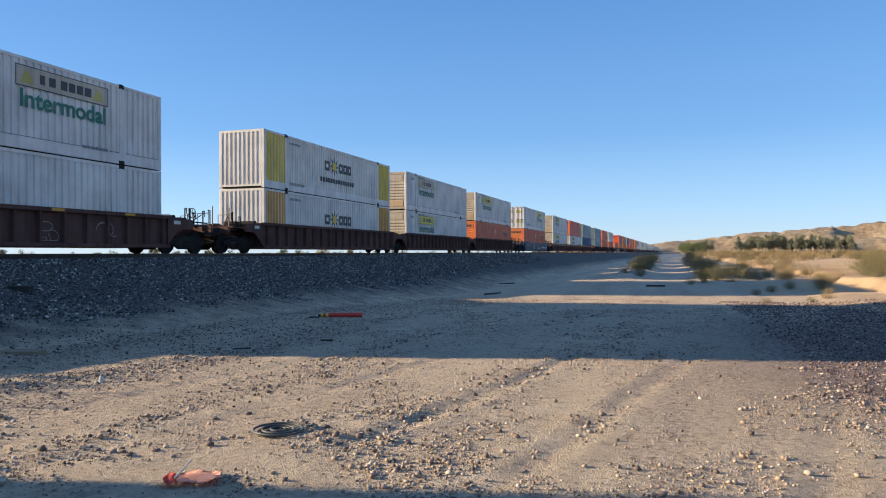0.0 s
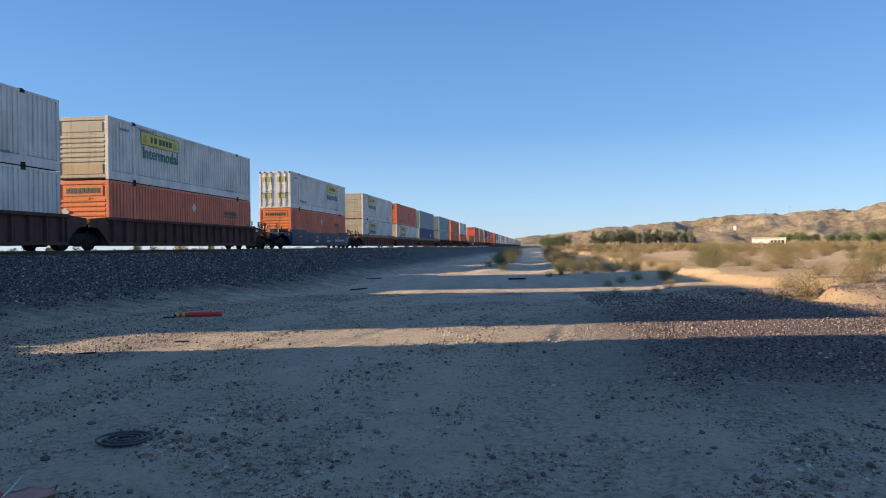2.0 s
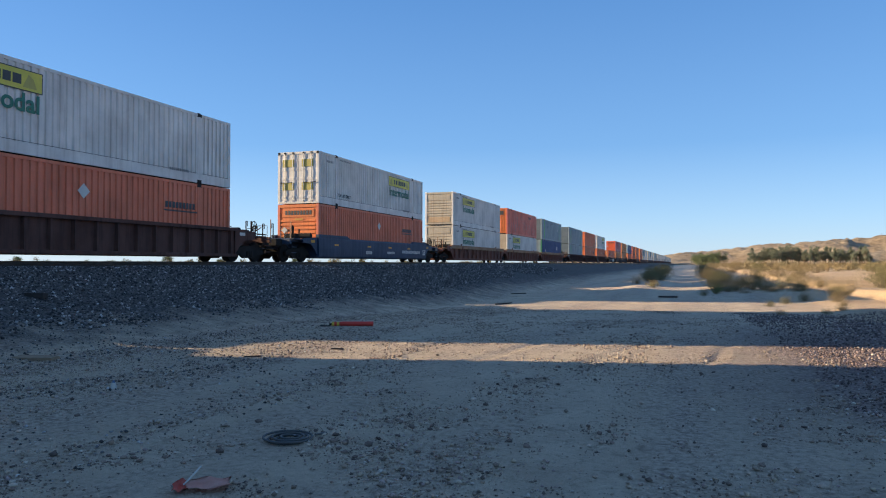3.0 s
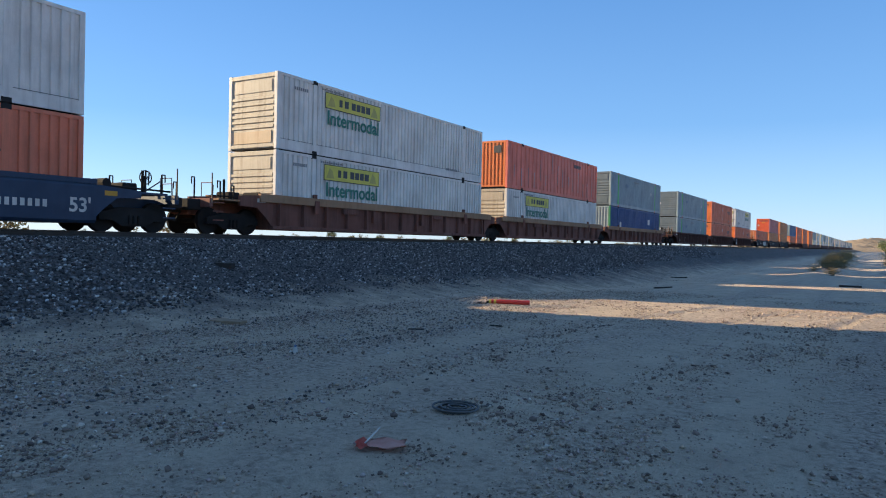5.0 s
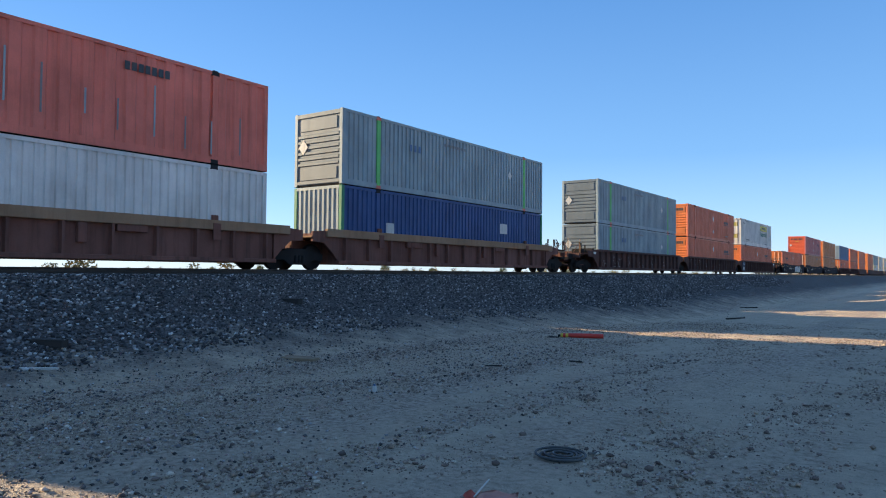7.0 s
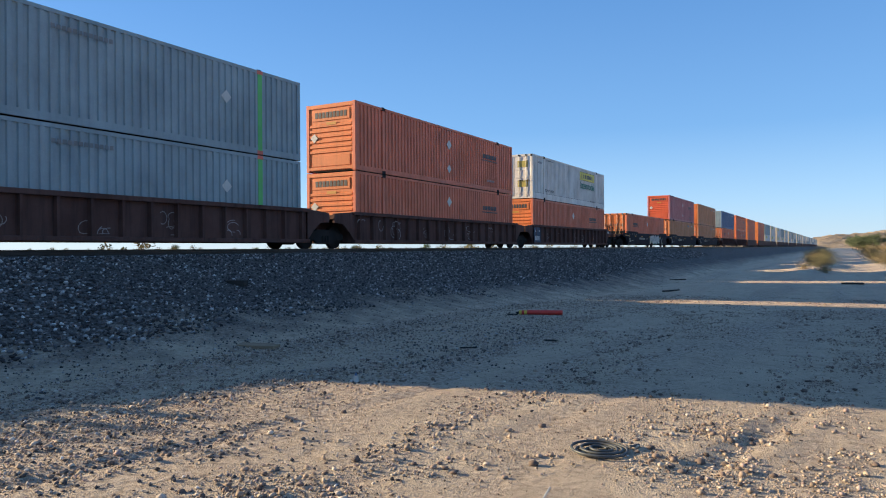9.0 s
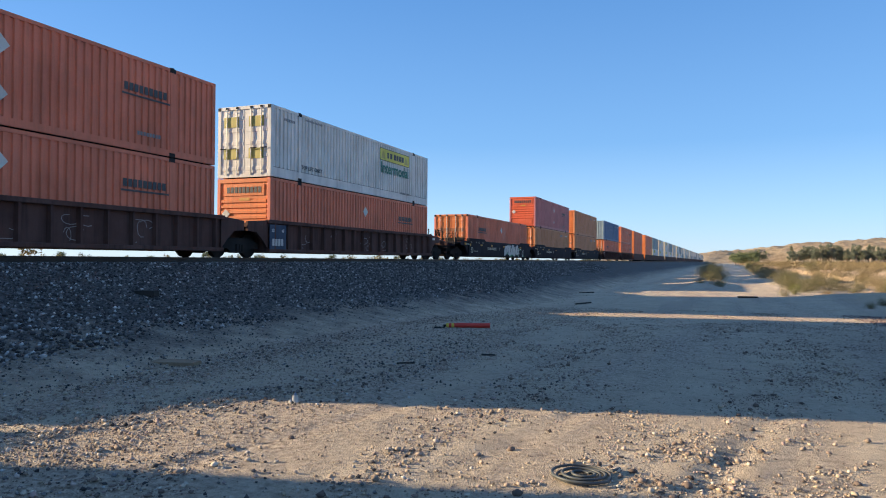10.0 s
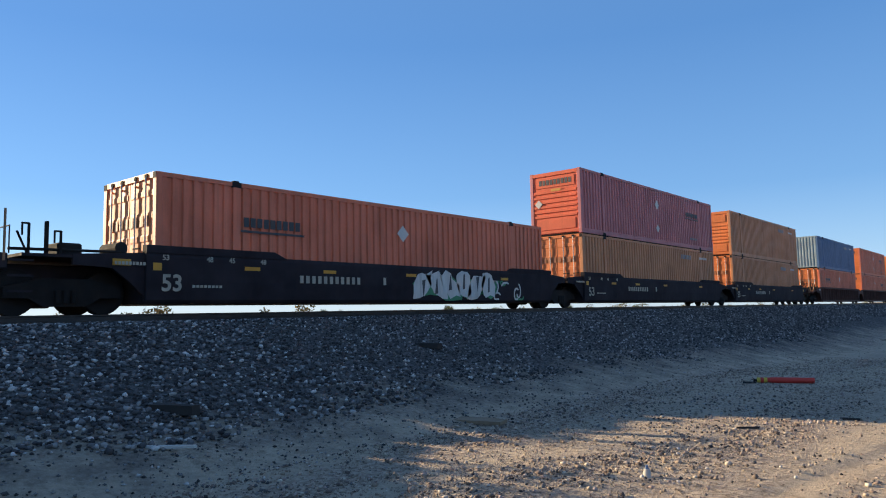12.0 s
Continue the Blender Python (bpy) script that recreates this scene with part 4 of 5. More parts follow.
BANDS_AX = [(0.14, 2.0, YELLOW), (L53 - 2.0, L53 - 0.14, YELLOW)]
BANDS_AXO = [(0.14, 2.0, OCHRE), (L53 - 2.0, L53 - 0.14, OCHRE)]
BOXES = {
    "jbh": lambda: container("white ribbed container with a yellow logo panel and green writing", WHITE, OFFWHITE, decor=decor_jbh()),
    "jbh_pale": lambda: container("white ribbed container with a bleached logo panel and green writing", WHITE, OFFWHITE, decor=decor_jbh(False)),
    "jbh_back": lambda: container("white ribbed container with a bleached logo panel near the rear", WHITE, OFFWHITE, decor=decor_jbh(False, 9.68)),
    "jbh_doors": lambda: container("white ribbed container with patched doors ahead and a yellow logo", WHITE, WHITE, end="doors", decor=decor_lift),
    "white": lambda: container("plain white ribbed steel container, slightly grimy", WHITE, OFFWHITE),
    "ax": lambda: container("white container with yellow ends, sun logo and web address", WHITE, WHITE, end="flutes", bands=BANDS_AX, decor=decor_axsun(True)),
    "axo": lambda: container("white container with ochre ends and a sun logo", WHITE, WHITE, end="flutes", bands=BANDS_AXO, decor=decor_axsun(False)),
    "orange": lambda: container("faded orange ribbed container with dark logo bars", RUST_ORANGE, ORANGE, decor=decor_sch),
    "orange_doors": lambda: container("faded orange ribbed container with its doors ahead", RUST_ORANGE, ORANGE, end="doors", decor=decor_sch_at(2.3, False, False)),
    "red": lambda: container("brick-red container with wide-set upright ribs", RED, ORANGE, end="flutes", decor=decor_red, pitch=0.62),
    "mauve": lambda: container("chalky red container with a bright orange front", MAUVE, RED_ORANGE, decor=decor_sch),
    "brown": lambda: container("brownish orange ribbed container with ribbed front", BROWN_ORANGE, ORANGE, decor=decor_none),
    "brown_doors": lambda: container("brownish orange container with its doors ahead", BROWN_ORANGE, ORANGE, end="doors", decor=decor_none),
    "grey": lambda: container("blue-grey ribbed container with two lime stripes", BLUEGREY, DIMMED_GREY, stripe=LIME, decor=decor_grey),
    "blue": lambda: container("dark blue container with a green corner post", BLUE, BLUEGREY, end="flutes", decor=decor_blue, post=GREEN),
    "steel": lambda: container("steel-blue ribbed container with fluted front", STEELBLUE, BLUEGREY, end="flutes", decor=decor_none),
}
WAGONS = {
    "rib": "rusty brown well wagon with upright side posts",
    "sill": "brown well wagon with a tan top sill",
    "plain": "near-black smooth-sided well wagon with pale stencils",
    "navy": "navy-blue smooth-sided well wagon with pale lettering",
}
# lead of the stack at 0 s, wagon, coupler ahead, coupler behind, lower box, upper box
CONSIST = [
    (-36.2, "rib", 0, 0, "orange", "orange"), (-16.2, "rib", 0, 1, "jbh", "jbh"),
    (6.89, "rib", 1, 1, "white", "jbh_back"),
    (30.39, "rib", 1, 0, "axo", "ax"), (49.81, "rib", 0, 0, "jbh", "jbh_pale"), (69.30, "rib", 0, 1, "orange", "jbh"),
    (93.44, "navy", 1, 1, "orange", "jbh_doors"),
    (117.12, "sill", 1, 0, "jbh", "jbh"), (136.59, "sill", 0, 0, "jbh", "red"), (156.34, "sill", 0, 1, "blue", "grey"),
    (180.33, "rib", 1, 0, "grey", "grey"), (199.91, "rib", 0, 0, "orange", "orange"), (219.39, "rib", 0, 1, "orange", "jbh_doors"),
    (243.03, "plain", 1, 0, "orange_doors", ""), (262.49, "plain", 0, 0, "brown_doors", "mauve"), (282.10, "plain", 0, 1, "brown_doors", "brown"),
    (305.65, "rib", 1, 0, "orange_doors", "steel"), (325.15, "rib", 0, 0, "orange", "orange"), (344.65, "rib", 0, 1, "orange", "orange"),
    (368.3, "rib", 1, 0, "orange", "orange"), (387.8, "rib", 0, 0, "jbh", "grey"), (407.3, "rib", 0, 1, "jbh", "jbh"),
]
_r = random.Random(4)
start = 407.3 + 23.6
for n in range(24):
    CONSIST.append((start, "rib", int(n % 3 == 0), int(n % 3 == 2), _r.choice(("jbh", "white", "grey", "jbh")), _r.choice(("jbh", "jbh_pale", "white", "grey"))))
    start += 19.5 if n % 3 != 2 else 23.6
WAGON_MARKS = {6.89: decor_tags(3), 180.33: decor_tags(4), 199.91: decor_tags(6), 219.39: decor_tags(7, True), 243.03: decor_black_piece, 262.49: decor_black, 282.10: decor_black, 93.44: decor_navy}

MOVING = []
made = {}
FAR = False


def use(key, build, m):
    if key not in made:
        made[key] = build()
        made[key].matrix_basis = m
        return made[key]
    return copy_thing(made[key], m)


for lead, kind, fc, rc, low, up in CONSIST:
    FAR = lead > 330
    m = pose(TRACK, lead, 0)
    dec = WAGON_MARKS.get(lead)
    MOVING.append((use((kind, fc, rc, dec, FAR), lambda: well_car(WAGONS[kind], kind, fc, rc, dec), m), lead, 0.0))
    MOVING.append((use((low, FAR), BOXES[low], pose(TRACK, lead, Z1)), lead, Z1))
    if up:
        MOVING.append((use((up, FAR), BOXES[up], pose(TRACK, lead, Z2)), lead, Z2))


# ---- loose stones: ballast, road gravel, clods ----
def stone_material(name, stops, rough=0.9):
    m, nt, b = shader(name, rough)
    g = nt.nodes.new("ShaderNodeNewGeometry")
    c = ramp(nt, g.outputs["Random Per Island"], stops)
    f = noise_node(nt, 60, 3)
    c = mix(nt, 0.4, c, ramp(nt, f, [(0.3, (0.45, 0.45, 0.45)), (0.65, (1, 1, 1))]), "MULTIPLY")
    nt.links.new(c, b.inputs["Base Color"])
    b.inputs["Specular IOR Level"].default_value = 0.25
    return m


BALLAST = stone_material("crushed_ballast", [(0.0, (0.035, 0.033, 0.034)), (0.4, (0.085, 0.08, 0.08)), (0.7, (0.17, 0.16, 0.158)), (0.9, (0.34, 0.325, 0.31)), (1.0, (0.66, 0.63, 0.60))])
CLOD = stone_material("dark_earth_clods", [(0.0, (0.11, 0.082, 0.07)), (0.4, (0.25, 0.185, 0.15)), (0.75, (0.43, 0.335, 0.255)), (1.0, (0.64, 0.56, 0.46))])
DARKGRAVEL = stone_material("dark_pinkish_gravel", [(0.0, (0.06, 0.045, 0.044)), (0.5, (0.18, 0.13, 0.12)), (0.85, (0.34, 0.25, 0.23)), (1.0, (0.50, 0.44, 0.40))])
GRAVEL = stone_material("mixed_gravel", [(0.0, (0.12, 0.092, 0.08)), (0.3, (0.32, 0.245, 0.185)), (0.6, (0.50, 0.40, 0.29)), (0.85, (0.40, 0.29, 0.265)), (1.0, (0.58, 0.52, 0.44))])

_bm = bmesh.new()
bmesh.ops.create_icosphere(_bm, subdivisions=1, radius=1.0)
ICO_V = np.array([v.co[:] for v in _bm.verts])
ICO_F = np.array([[v.index for v in f.verts] for f in _bm.faces])
_bm.free()
OCT_V = np.array([(1, 0, 0), (0, 1, 0), (-1, 0, 0), (0, -1, 0), (0, 0, 1), (0, 0, -1)], float)
OCT_F = np.array([(0, 1, 4), (1, 2, 4), (2, 3, 4), (3, 0, 4), (1, 0, 5), (2, 1, 5), (3, 2, 5), (0, 3, 5)])


def stones(name, spots, sizes, mat, label, category, flat=0.7, seed=1, sink=0.35, base_v=ICO_V, base_f=ICO_F):
    """One mesh of many angular stones at the given spots."""
    rng = np.random.RandomState(seed)
    n = len(spots)
    shapes = np.stack([base_v * rng.uniform(0.6, 1.25, (len(base_v), 1)) * rng.uniform(0.7, 1.25, (1, 3)) for _ in range(24)])
    v = shapes[rng.randint(0, 24, n)]
    a = rng.uniform(0, 6.283, n)
    c, s = np.cos(a), np.sin(a)
    rot = np.zeros((n, 3, 3))
    rot[:, 0, 0], rot[:, 0, 1], rot[:, 1, 0], rot[:, 1, 1], rot[:, 2, 2] = c, -s, s, c, 1
    t = rng.uniform(-0.6, 0.6, n)
    tilt = np.zeros((n, 3, 3))
    tilt[:, 0, 0], tilt[:, 1, 1], tilt[:, 1, 2], tilt[:, 2, 1], tilt[:, 2, 2] = 1, np.cos(t), -np.sin(t), np.sin(t), np.cos(t)
    v = np.einsum("nij,nkj->nki", rot @ tilt, v)
    v *= np.asarray(sizes)[:, None, None]
    v[:, :, 2] *= flat
    p = np.array(spots)
    p[:, 2] += np.asarray(sizes) * flat * (1 - sink) * 0.8
    v += p[:, None, :]
    k = len(base_v)
    f = (base_f[None] + (np.arange(n) * k)[:, None, None]).reshape(-1, 3)
    me = bpy.data.meshes.new(name)
    me.vertices.add(n * k)
    me.vertices.foreach_set("co", v.reshape(-1))
    me.loops.add(len(f) * 3)
    me.polygons.add(len(f))
    me.polygons.foreach_set("loop_start", np.arange(0, len(f) * 3, 3))
    me.loops.foreach_set("vertex_index", f.reshape(-1))
    me.materials.append(mat)
    me.update(calc_edges=True)
    me.validate()
    return tagged(new(name, me), label, category, kind="stuff")


def scatter_ballast():
    rng = random.Random(11)
    near, far = ([], []), ([], [])
    while len(near[0]) + len(far[0]) < 80000:
        y = -3 + 88 * rng.random() ** 1.6
        x = rng.uniform(-18.6, -4.5)
        edge = -11.5 + 1.1 * noise.noise((y * 0.22, 1.7, 0)) + 0.8 * noise.noise((x * 0.9, y * 0.9, 4)) - 0.05 * max(0, y - 14)
        stray = x > edge
        if stray:
            patch = 0.42 if y < 14 and noise.noise((x * 0.6, y * 0.4, 3)) > -0.1 else 0.0
            if rng.random() > 0.42 * math.exp(-(x - edge) / 1.3) + patch * (1 if x < -6.5 else 0.5):
                continue
        # thin dirt shows through low on the bank
        elif x > -13.0 and noise.noise((x * 0.5, y * 0.35, 8)) > 0.28 and rng.random() < 0.7:
            continue
        s = (0.008 + 0.022 * rng.random() ** 2.0) if stray else (0.019 + 0.031 * rng.random() ** 1.7) * (1.0 + max(0, y - 20) * 0.012)
        kind = near if y < 9 and not stray else far
        kind[0].append((x, y, ground_z(x, y)))
        kind[1].append(s)
    stones("ballast_stones", *near, BALLAST, "dark grey crushed ballast stones heaped on the bank", "ballast", 0.75, 2)
    stones("ballast_stones", *far, BALLAST, "grey crushed ballast thinning out over the dirt", "ballast", 0.75, 3, 0.35, OCT_V, OCT_F)


def scatter_gravel():
    rng = random.Random(12)
    big, small, dark = ([], []), ([], []), ([], [])
    while len(small[0]) < 68000:
        y = 1.2 + 30 * rng.random() ** 2.1
        x = rng.uniform(-10.5, 3.0 + 0.45 * y)
        c = noise.noise((x * 0.55, y * 0.3, 2)) + 0.6 * noise.noise((x * 1.9, y * 1.4, 6))
        dens = 0.05 + 1.4 * max(0, c - 0.02)
        if x > 1.8 and y > 9:
            dens += 0.45
        if x < -6.5:
            dens += 0.3
        if rng.random() > dens:
            continue
        p = (x, y, ground_z(x, y))
        if x > 1.7 + noise.noise((x, y, 0)) and y > 8.5:
            dark[0].append(p)
            dark[1].append((0.008 + 0.020 * rng.random() ** 2.0) * (1 + 0.03 * max(0, y - 8)))
            continue
        if rng.random() < 0.13:
            big[0].append(p)
            big[1].append(0.011 + 0.026 * rng.random() ** 2.8)
        small[0].append(p)
        small[1].append((0.005 + 0.014 * rng.random() ** 2.0) * (1 + 0.03 * max(0, y - 8)))
    stones("road_gravel", *small, GRAVEL, "fine tan and pinkish gravel strewn over the dirt", "gravel", 0.7, 5, 0.3, OCT_V, OCT_F)
    stones("dirt_clods", *big, GRAVEL, "tan clods and stones scattered over the dirt road", "clods", 0.75, 6, 0.25, OCT_V, OCT_F)
    stones("dark_gravel", *dark, DARKGRAVEL, "dark purplish gravel spread over the side of the lot", "gravel", 0.7, 7, 0.3, OCT_V, OCT_F)


def scatter_clods():
    """Loose clods and dark pebbles, heaped in streaks along the wheel tracks."""
    rng = random.Random(13)
    clods, pebbles = ([], []), ([], [])
    while len(clods[0]) < 15000:
        y = 1.4 + 19 * rng.random() ** 1.6
        x = rng.uniform(-10.5, 3.0 + 0.5 * y)
        u = x - 0.24 * (y - 5)
        c = noise.noise((u * 0.8, y * 0.22, 12)) + 0.7 * noise.noise((x * 2.1, y * 1.5, 9)) + (0.15 if x < -5 else 0.0)
        if rng.random() > max(0.012, 2.3 * (c - 0.10)):
            continue
        p = (x, y, ground_z(x, y))
        clods[0].append(p)
        clods[1].append(0.007 + 0.030 * rng.random() ** 4.5)
        for k in range(2):
            q = (x + rng.gauss(0, 0.07), y + rng.gauss(0, 0.07))
            pebbles[0].append((*q, ground_z(*q)))
            pebbles[1].append(0.005 + 0.009 * rng.random())
    stones("earth_clods", *clods, CLOD, "dark crumbly clods heaped along the wheel tracks", "clods", 0.62, 8, 0.35)
    stones("dark_pebbles", *pebbles, CLOD, "small dark pebbles scattered between the clods", "gravel", 0.7, 9, 0.3, OCT_V, OCT_F)


scatter_ballast()
scatter_gravel()
scatter_clods()


# ---- plants ----
def leaf_material(name, stops):
    m, nt, b = shader(name, 0.8)
    g = nt.nodes.new("ShaderNodeNewGeometry")
    c = ramp(nt, g.outputs["Random Per Island"], stops)
    nt.links.new(c, b.inputs["Base Color"])
    b.inputs["Specular IOR Level"].default_value = 0.15
    return m


SCRUB = leaf_material("dry_scrub_leaves", [(0.0, (0.13, 0.095, 0.05)), (0.5, (0.24, 0.18, 0.09)), (1.0, (0.36, 0.28, 0.165))])
OLIVE = leaf_material("olive_scrub_leaves", [(0.0, (0.07, 0.065, 0.03)), (0.5, (0.15, 0.135, 0.065)), (1.0, (0.25, 0.22, 0.11))])
DULLGREEN = leaf_material("dull_tree_leaves", [(0.0, (0.06, 0.085, 0.04)), (0.5, (0.115, 0.145, 0.07)), (1.0, (0.20, 0.22, 0.12))])
GREENLEAF = leaf_material("green_shrub_leaves", [(0.0, (0.06, 0.08, 0.02)), (0.5, (0.13, 0.15, 0.04)), (1.0, (0.24, 0.24, 0.08))])
EUCALYPT = leaf_material("eucalyptus_leaves", [(0.0, (0.08, 0.10, 0.07)), (0.5, (0.16, 0.18, 0.125)), (1.0, (0.28, 0.29, 0.21))])
BARK = paint("grey_bark", (0.22, 0.17, 0.12), (0.1, 0.08, 0.06), 0.4, 0.9)


def leaves(centres, spread, count, size, rng):
    """Little three-cornered leaves in loose clumps round the centres."""
    c = np.asarray(centres)
    k = rng.randint(0, len(c), count)
    d = rng.normal(0, 1, (count, 3))
    d *= (spread * rng.uniform(0.3, 1.0, count) / np.linalg.norm(d, axis=1))[:, None]
    p = c[k] + d
    u, w = rng.normal(0, 1, (count, 3)), rng.normal(0, 1, (count, 3))
    u *= (size * rng.uniform(0.6, 1.4, count) / np.linalg.norm(u, axis=1))[:, None]
    w *= (size * rng.uniform(0.3, 0.7, count) / np.linalg.norm(w, axis=1))[:, None]
    v = np.stack([p - u * 0.5, p + w, p + u * 0.5 - w * 0.2], 1)
    v[:, :, 2] = np.maximum(v[:, :, 2], 0.02)
    return v.reshape(-1, 3)


def tri_mesh(name, v, mat):
    me = bpy.data.meshes.new(name)
    me.from_pydata([tuple(p) for p in v], [], [(i, i + 1, i + 2) for i in range(0, len(v), 3)])
    me.materials.append(mat)
    return me


def shrub(name, label, w, h, mat, seed, count=1500, leaf=0.10):
    rng = np.random.RandomState(seed)
    ob = tagged(new(name), label, "shrub", "desert shrubs")
    bm = bmesh.new()
    tips = []
    for i in range(34):
        a, lean = rng.uniform(0, 6.283), rng.uniform(0.05, 1.0) ** 0.6
        r = w * 0.44 * lean * (0.85 + 0.25 * math.sin(2 * a + seed))
        top = Vector((r * math.cos(a), r * math.sin(a), h * math.sqrt(max(0.05, 1.0 - 0.9 * lean ** 2)) * rng.uniform(0.6, 0.95)))
        mid = top * 0.5 + Vector((0, 0, 0.05 * h))
        if i % 2 == 0:
            add_tube(bm, (0.05 * math.cos(a), 0.05 * math.sin(a), -0.05), mid, 0.014, 3)
            add_tube(bm, mid, top, 0.008, 3)
        for q in (0.3, 0.6, 0.8, 0.95, 1.0):
            tips.append(tuple(top * q + Vector(rng.normal(0, 0.05 * w, 3))))
    part("branch", bm, BARK, ob)
    lf = new("foliage", tri_mesh("foliage", leaves(tips, 0.13 * w, count, leaf, rng), mat))
    lf.parent = ob
    return ob


def tree(name, label, h, w, mat, seed, count=1600, leaf=0.5, trunk=0.35):
    """A trunk with limbs and a ragged crown of many clumps."""
    rng = np.random.RandomState(seed)
    ob = tagged(new(name), label, "tree", "trees of the valley")
    bm = bmesh.new()
    bmesh.ops.create_cone(bm, cap_ends=True, segments=8, radius1=trunk, radius2=trunk * 0.4, depth=h * 0.6, matrix=Matrix.Translation((0, 0, h * 0.3 - 0.2)))
    tips = []
    for i in range(20):
        z0 = h * rng.uniform(0.15, 0.6)
        a = rng.uniform(0, 6.283)
        up = rng.uniform(0.15, 0.42) * h
        r = w * 0.5 * rng.uniform(0.4, 1.0)
        end = Vector((r * math.cos(a), r * math.sin(a), min(h * 0.97, z0 + up)))
        add_tube(bm, (0, 0, z0), end, trunk * 0.16, 5)
        tips += [tuple(end), tuple(end * 0.8 + Vector((0, 0, z0 * 0.2)))]
    tips.append((0, 0, h * 0.92))
    part("trunk", bm, BARK, ob)
    lf = new("crown", tri_mesh("crown", leaves(tips, 0.2 * w, count, leaf, rng), mat))
    lf.parent = ob
    return ob


def put(proto, x, y, s, turn, used):
    """The first stands itself; later ones are copies."""
    m = pose(x, y, ground_z(x, y) - 0.03, 0, 0, turn)
    ob = proto if proto not in used else copy_thing(proto, m)
    used.add(proto)
    ob.matrix_basis = m @ Matrix.Scale(s, 4)
    return ob


def plant_scrub():
    rng = random.Random(21)
    used = set()
    dry = [shrub("shrub", "dry brown desert shrub on the sandy flat", 2.9, 1.0, SCRUB, s, 4600, 0.055) for s in (1, 2, 3)]
    olive = [shrub("shrub", "olive-brown creosote shrub on the sandy flat", 3.0, 1.25, OLIVE, s, 4600, 0.055) for s in (4, 5)]
    green = [shrub("shrub", "yellowish green shrub beside the dirt path", 2.2, 1.2, GREENLEAF, s, 4200, 0.05) for s in (6, 7)]
    near = [  # x, y, size, kind
        (9.6, 25.6, 1.0, dry), (11.6, 27.2, 0.9, dry), (11.5, 51.0, 1.1, olive), (8.6, 47.0, 1.0, dry), (14.6, 44.0, 1.0, dry),
        (3.2, 54.0, 1.25, olive), (4.3, 55.5, 1.2, olive), (2.2, 57.0, 1.1, olive), (5.3, 56.5, 1.0, olive), (-3.4, 70.5, 1.1, olive), (-2.6, 76.0, 1.1, olive), (-3.2, 88.5, 1.1, olive),
        (2.6, 52.5, 0.95, olive), (3.8, 57.5, 1.0, dry), (2.2, 60.0, 1.1, olive), (4.6, 63.0, 1.0, dry),
        (1.7, 49.5, 0.85, green), (4.6, 39.0, 0.45, olive), (5.8, 41.5, 0.5, olive), (3.6, 36.5, 0.35, olive), (6.6, 36.0, 0.4, dry), (7.6, 43.0, 0.6, olive), (6.2, 47.5, 0.7, olive), (5.4, 52.0, 0.8, olive), (6.6, 58.0, 0.9, olive), (3.4, 30.5, 0.28, dry), (5.2, 31.5, 0.3, olive), (3.0, 70.0, 1.1, olive), (2.2, 82.0, 1.2, dry), (2.8, 95.0, 1.2, olive), (2.0, 112.0, 1.3, olive), (2.6, 130.0, 1.3, dry),
        (-2.9, 62.0, 0.7, dry), (-3.3, 68.0, 0.9, olive), (-3.9, 74.0, 1.0, olive), (-3.6, 83.0, 1.1, dry), (-4.3, 92.0, 1.1, olive), (-4.4, 106.0, 1.2, olive),
        (-4.5, 120.0, 1.2, dry), (-4.2, 140.0, 1.3, olive), (-4.6, 165.0, 1.4, olive), (3.0, 150.0, 1.4, olive), (3.2, 175.0, 1.5, green),
        (0.9, 46.0, 0.5, olive), (1.9, 55.0, 0.9, olive), (3.4, 48.0, 0.5, dry), (2.0, 66.0, 1.1, olive), (3.4, 76.0, 1.1, dry), (1.8, 88.0, 1.1, olive), (3.2, 103.0, 1.2, olive),
        (-2.6, 57.5, 0.6, olive), (-4.2, 64.5, 0.8, dry), (-3.0, 78.0, 0.9, olive), (-4.4, 87.0, 1.0, dry), (-3.4, 99.0, 1.1, olive), (-3.6, 113.0, 1.1, dry), (-3.8, 130.0, 1.2, olive),
        (10.4, 31.0, 0.5, dry), (11.8, 38.5, 0.7, dry), (10.6, 44.5, 0.6, olive), (13.4, 48.5, 1.0, dry), (16.5, 51.0, 1.1, dry), (13.2, 55.0, 1.0, olive), (7.2, 53.5, 0.9, dry),
        (7.0, 39.5, 0.5, dry), (6.0, 33.0, 0.35, dry), (12.5, 33.5, 0.7, dry), (15.5, 36.0, 0.9, olive), (19.0, 40.0, 1.0, dry), (17.0, 30.0, 0.9, dry),
        (21.0, 47.0, 1.1, olive), (24.0, 52.0, 1.2, dry), (19.0, 57.0, 1.1, olive), (14.5, 62.0, 1.1, dry), (9.0, 66.0, 1.1, dry), (28.0, 60.0, 1.2, dry),
    ]
    for x, y, s, kind in near:
        put(next((k for k in kind if k not in used), rng.choice(kind)), x, y, s * (0.8 if y < 72 and abs(x) < 7 else 1.0) * rng.uniform(0.9, 1.1), rng.uniform(0, 360), used)
    n = 0
    while n < 220:
        y = 60 + 330 * rng.random() ** 1.5
        x = rng.uniform(7, 12 + y * 0.62)
        if x < 9 and y < 70:
            continue
        put(rng.choice(dry + dry + olive), x, y, rng.uniform(0.7, 1.4) * (1 + y / 600), rng.uniform(0, 360), used)
        n += 1


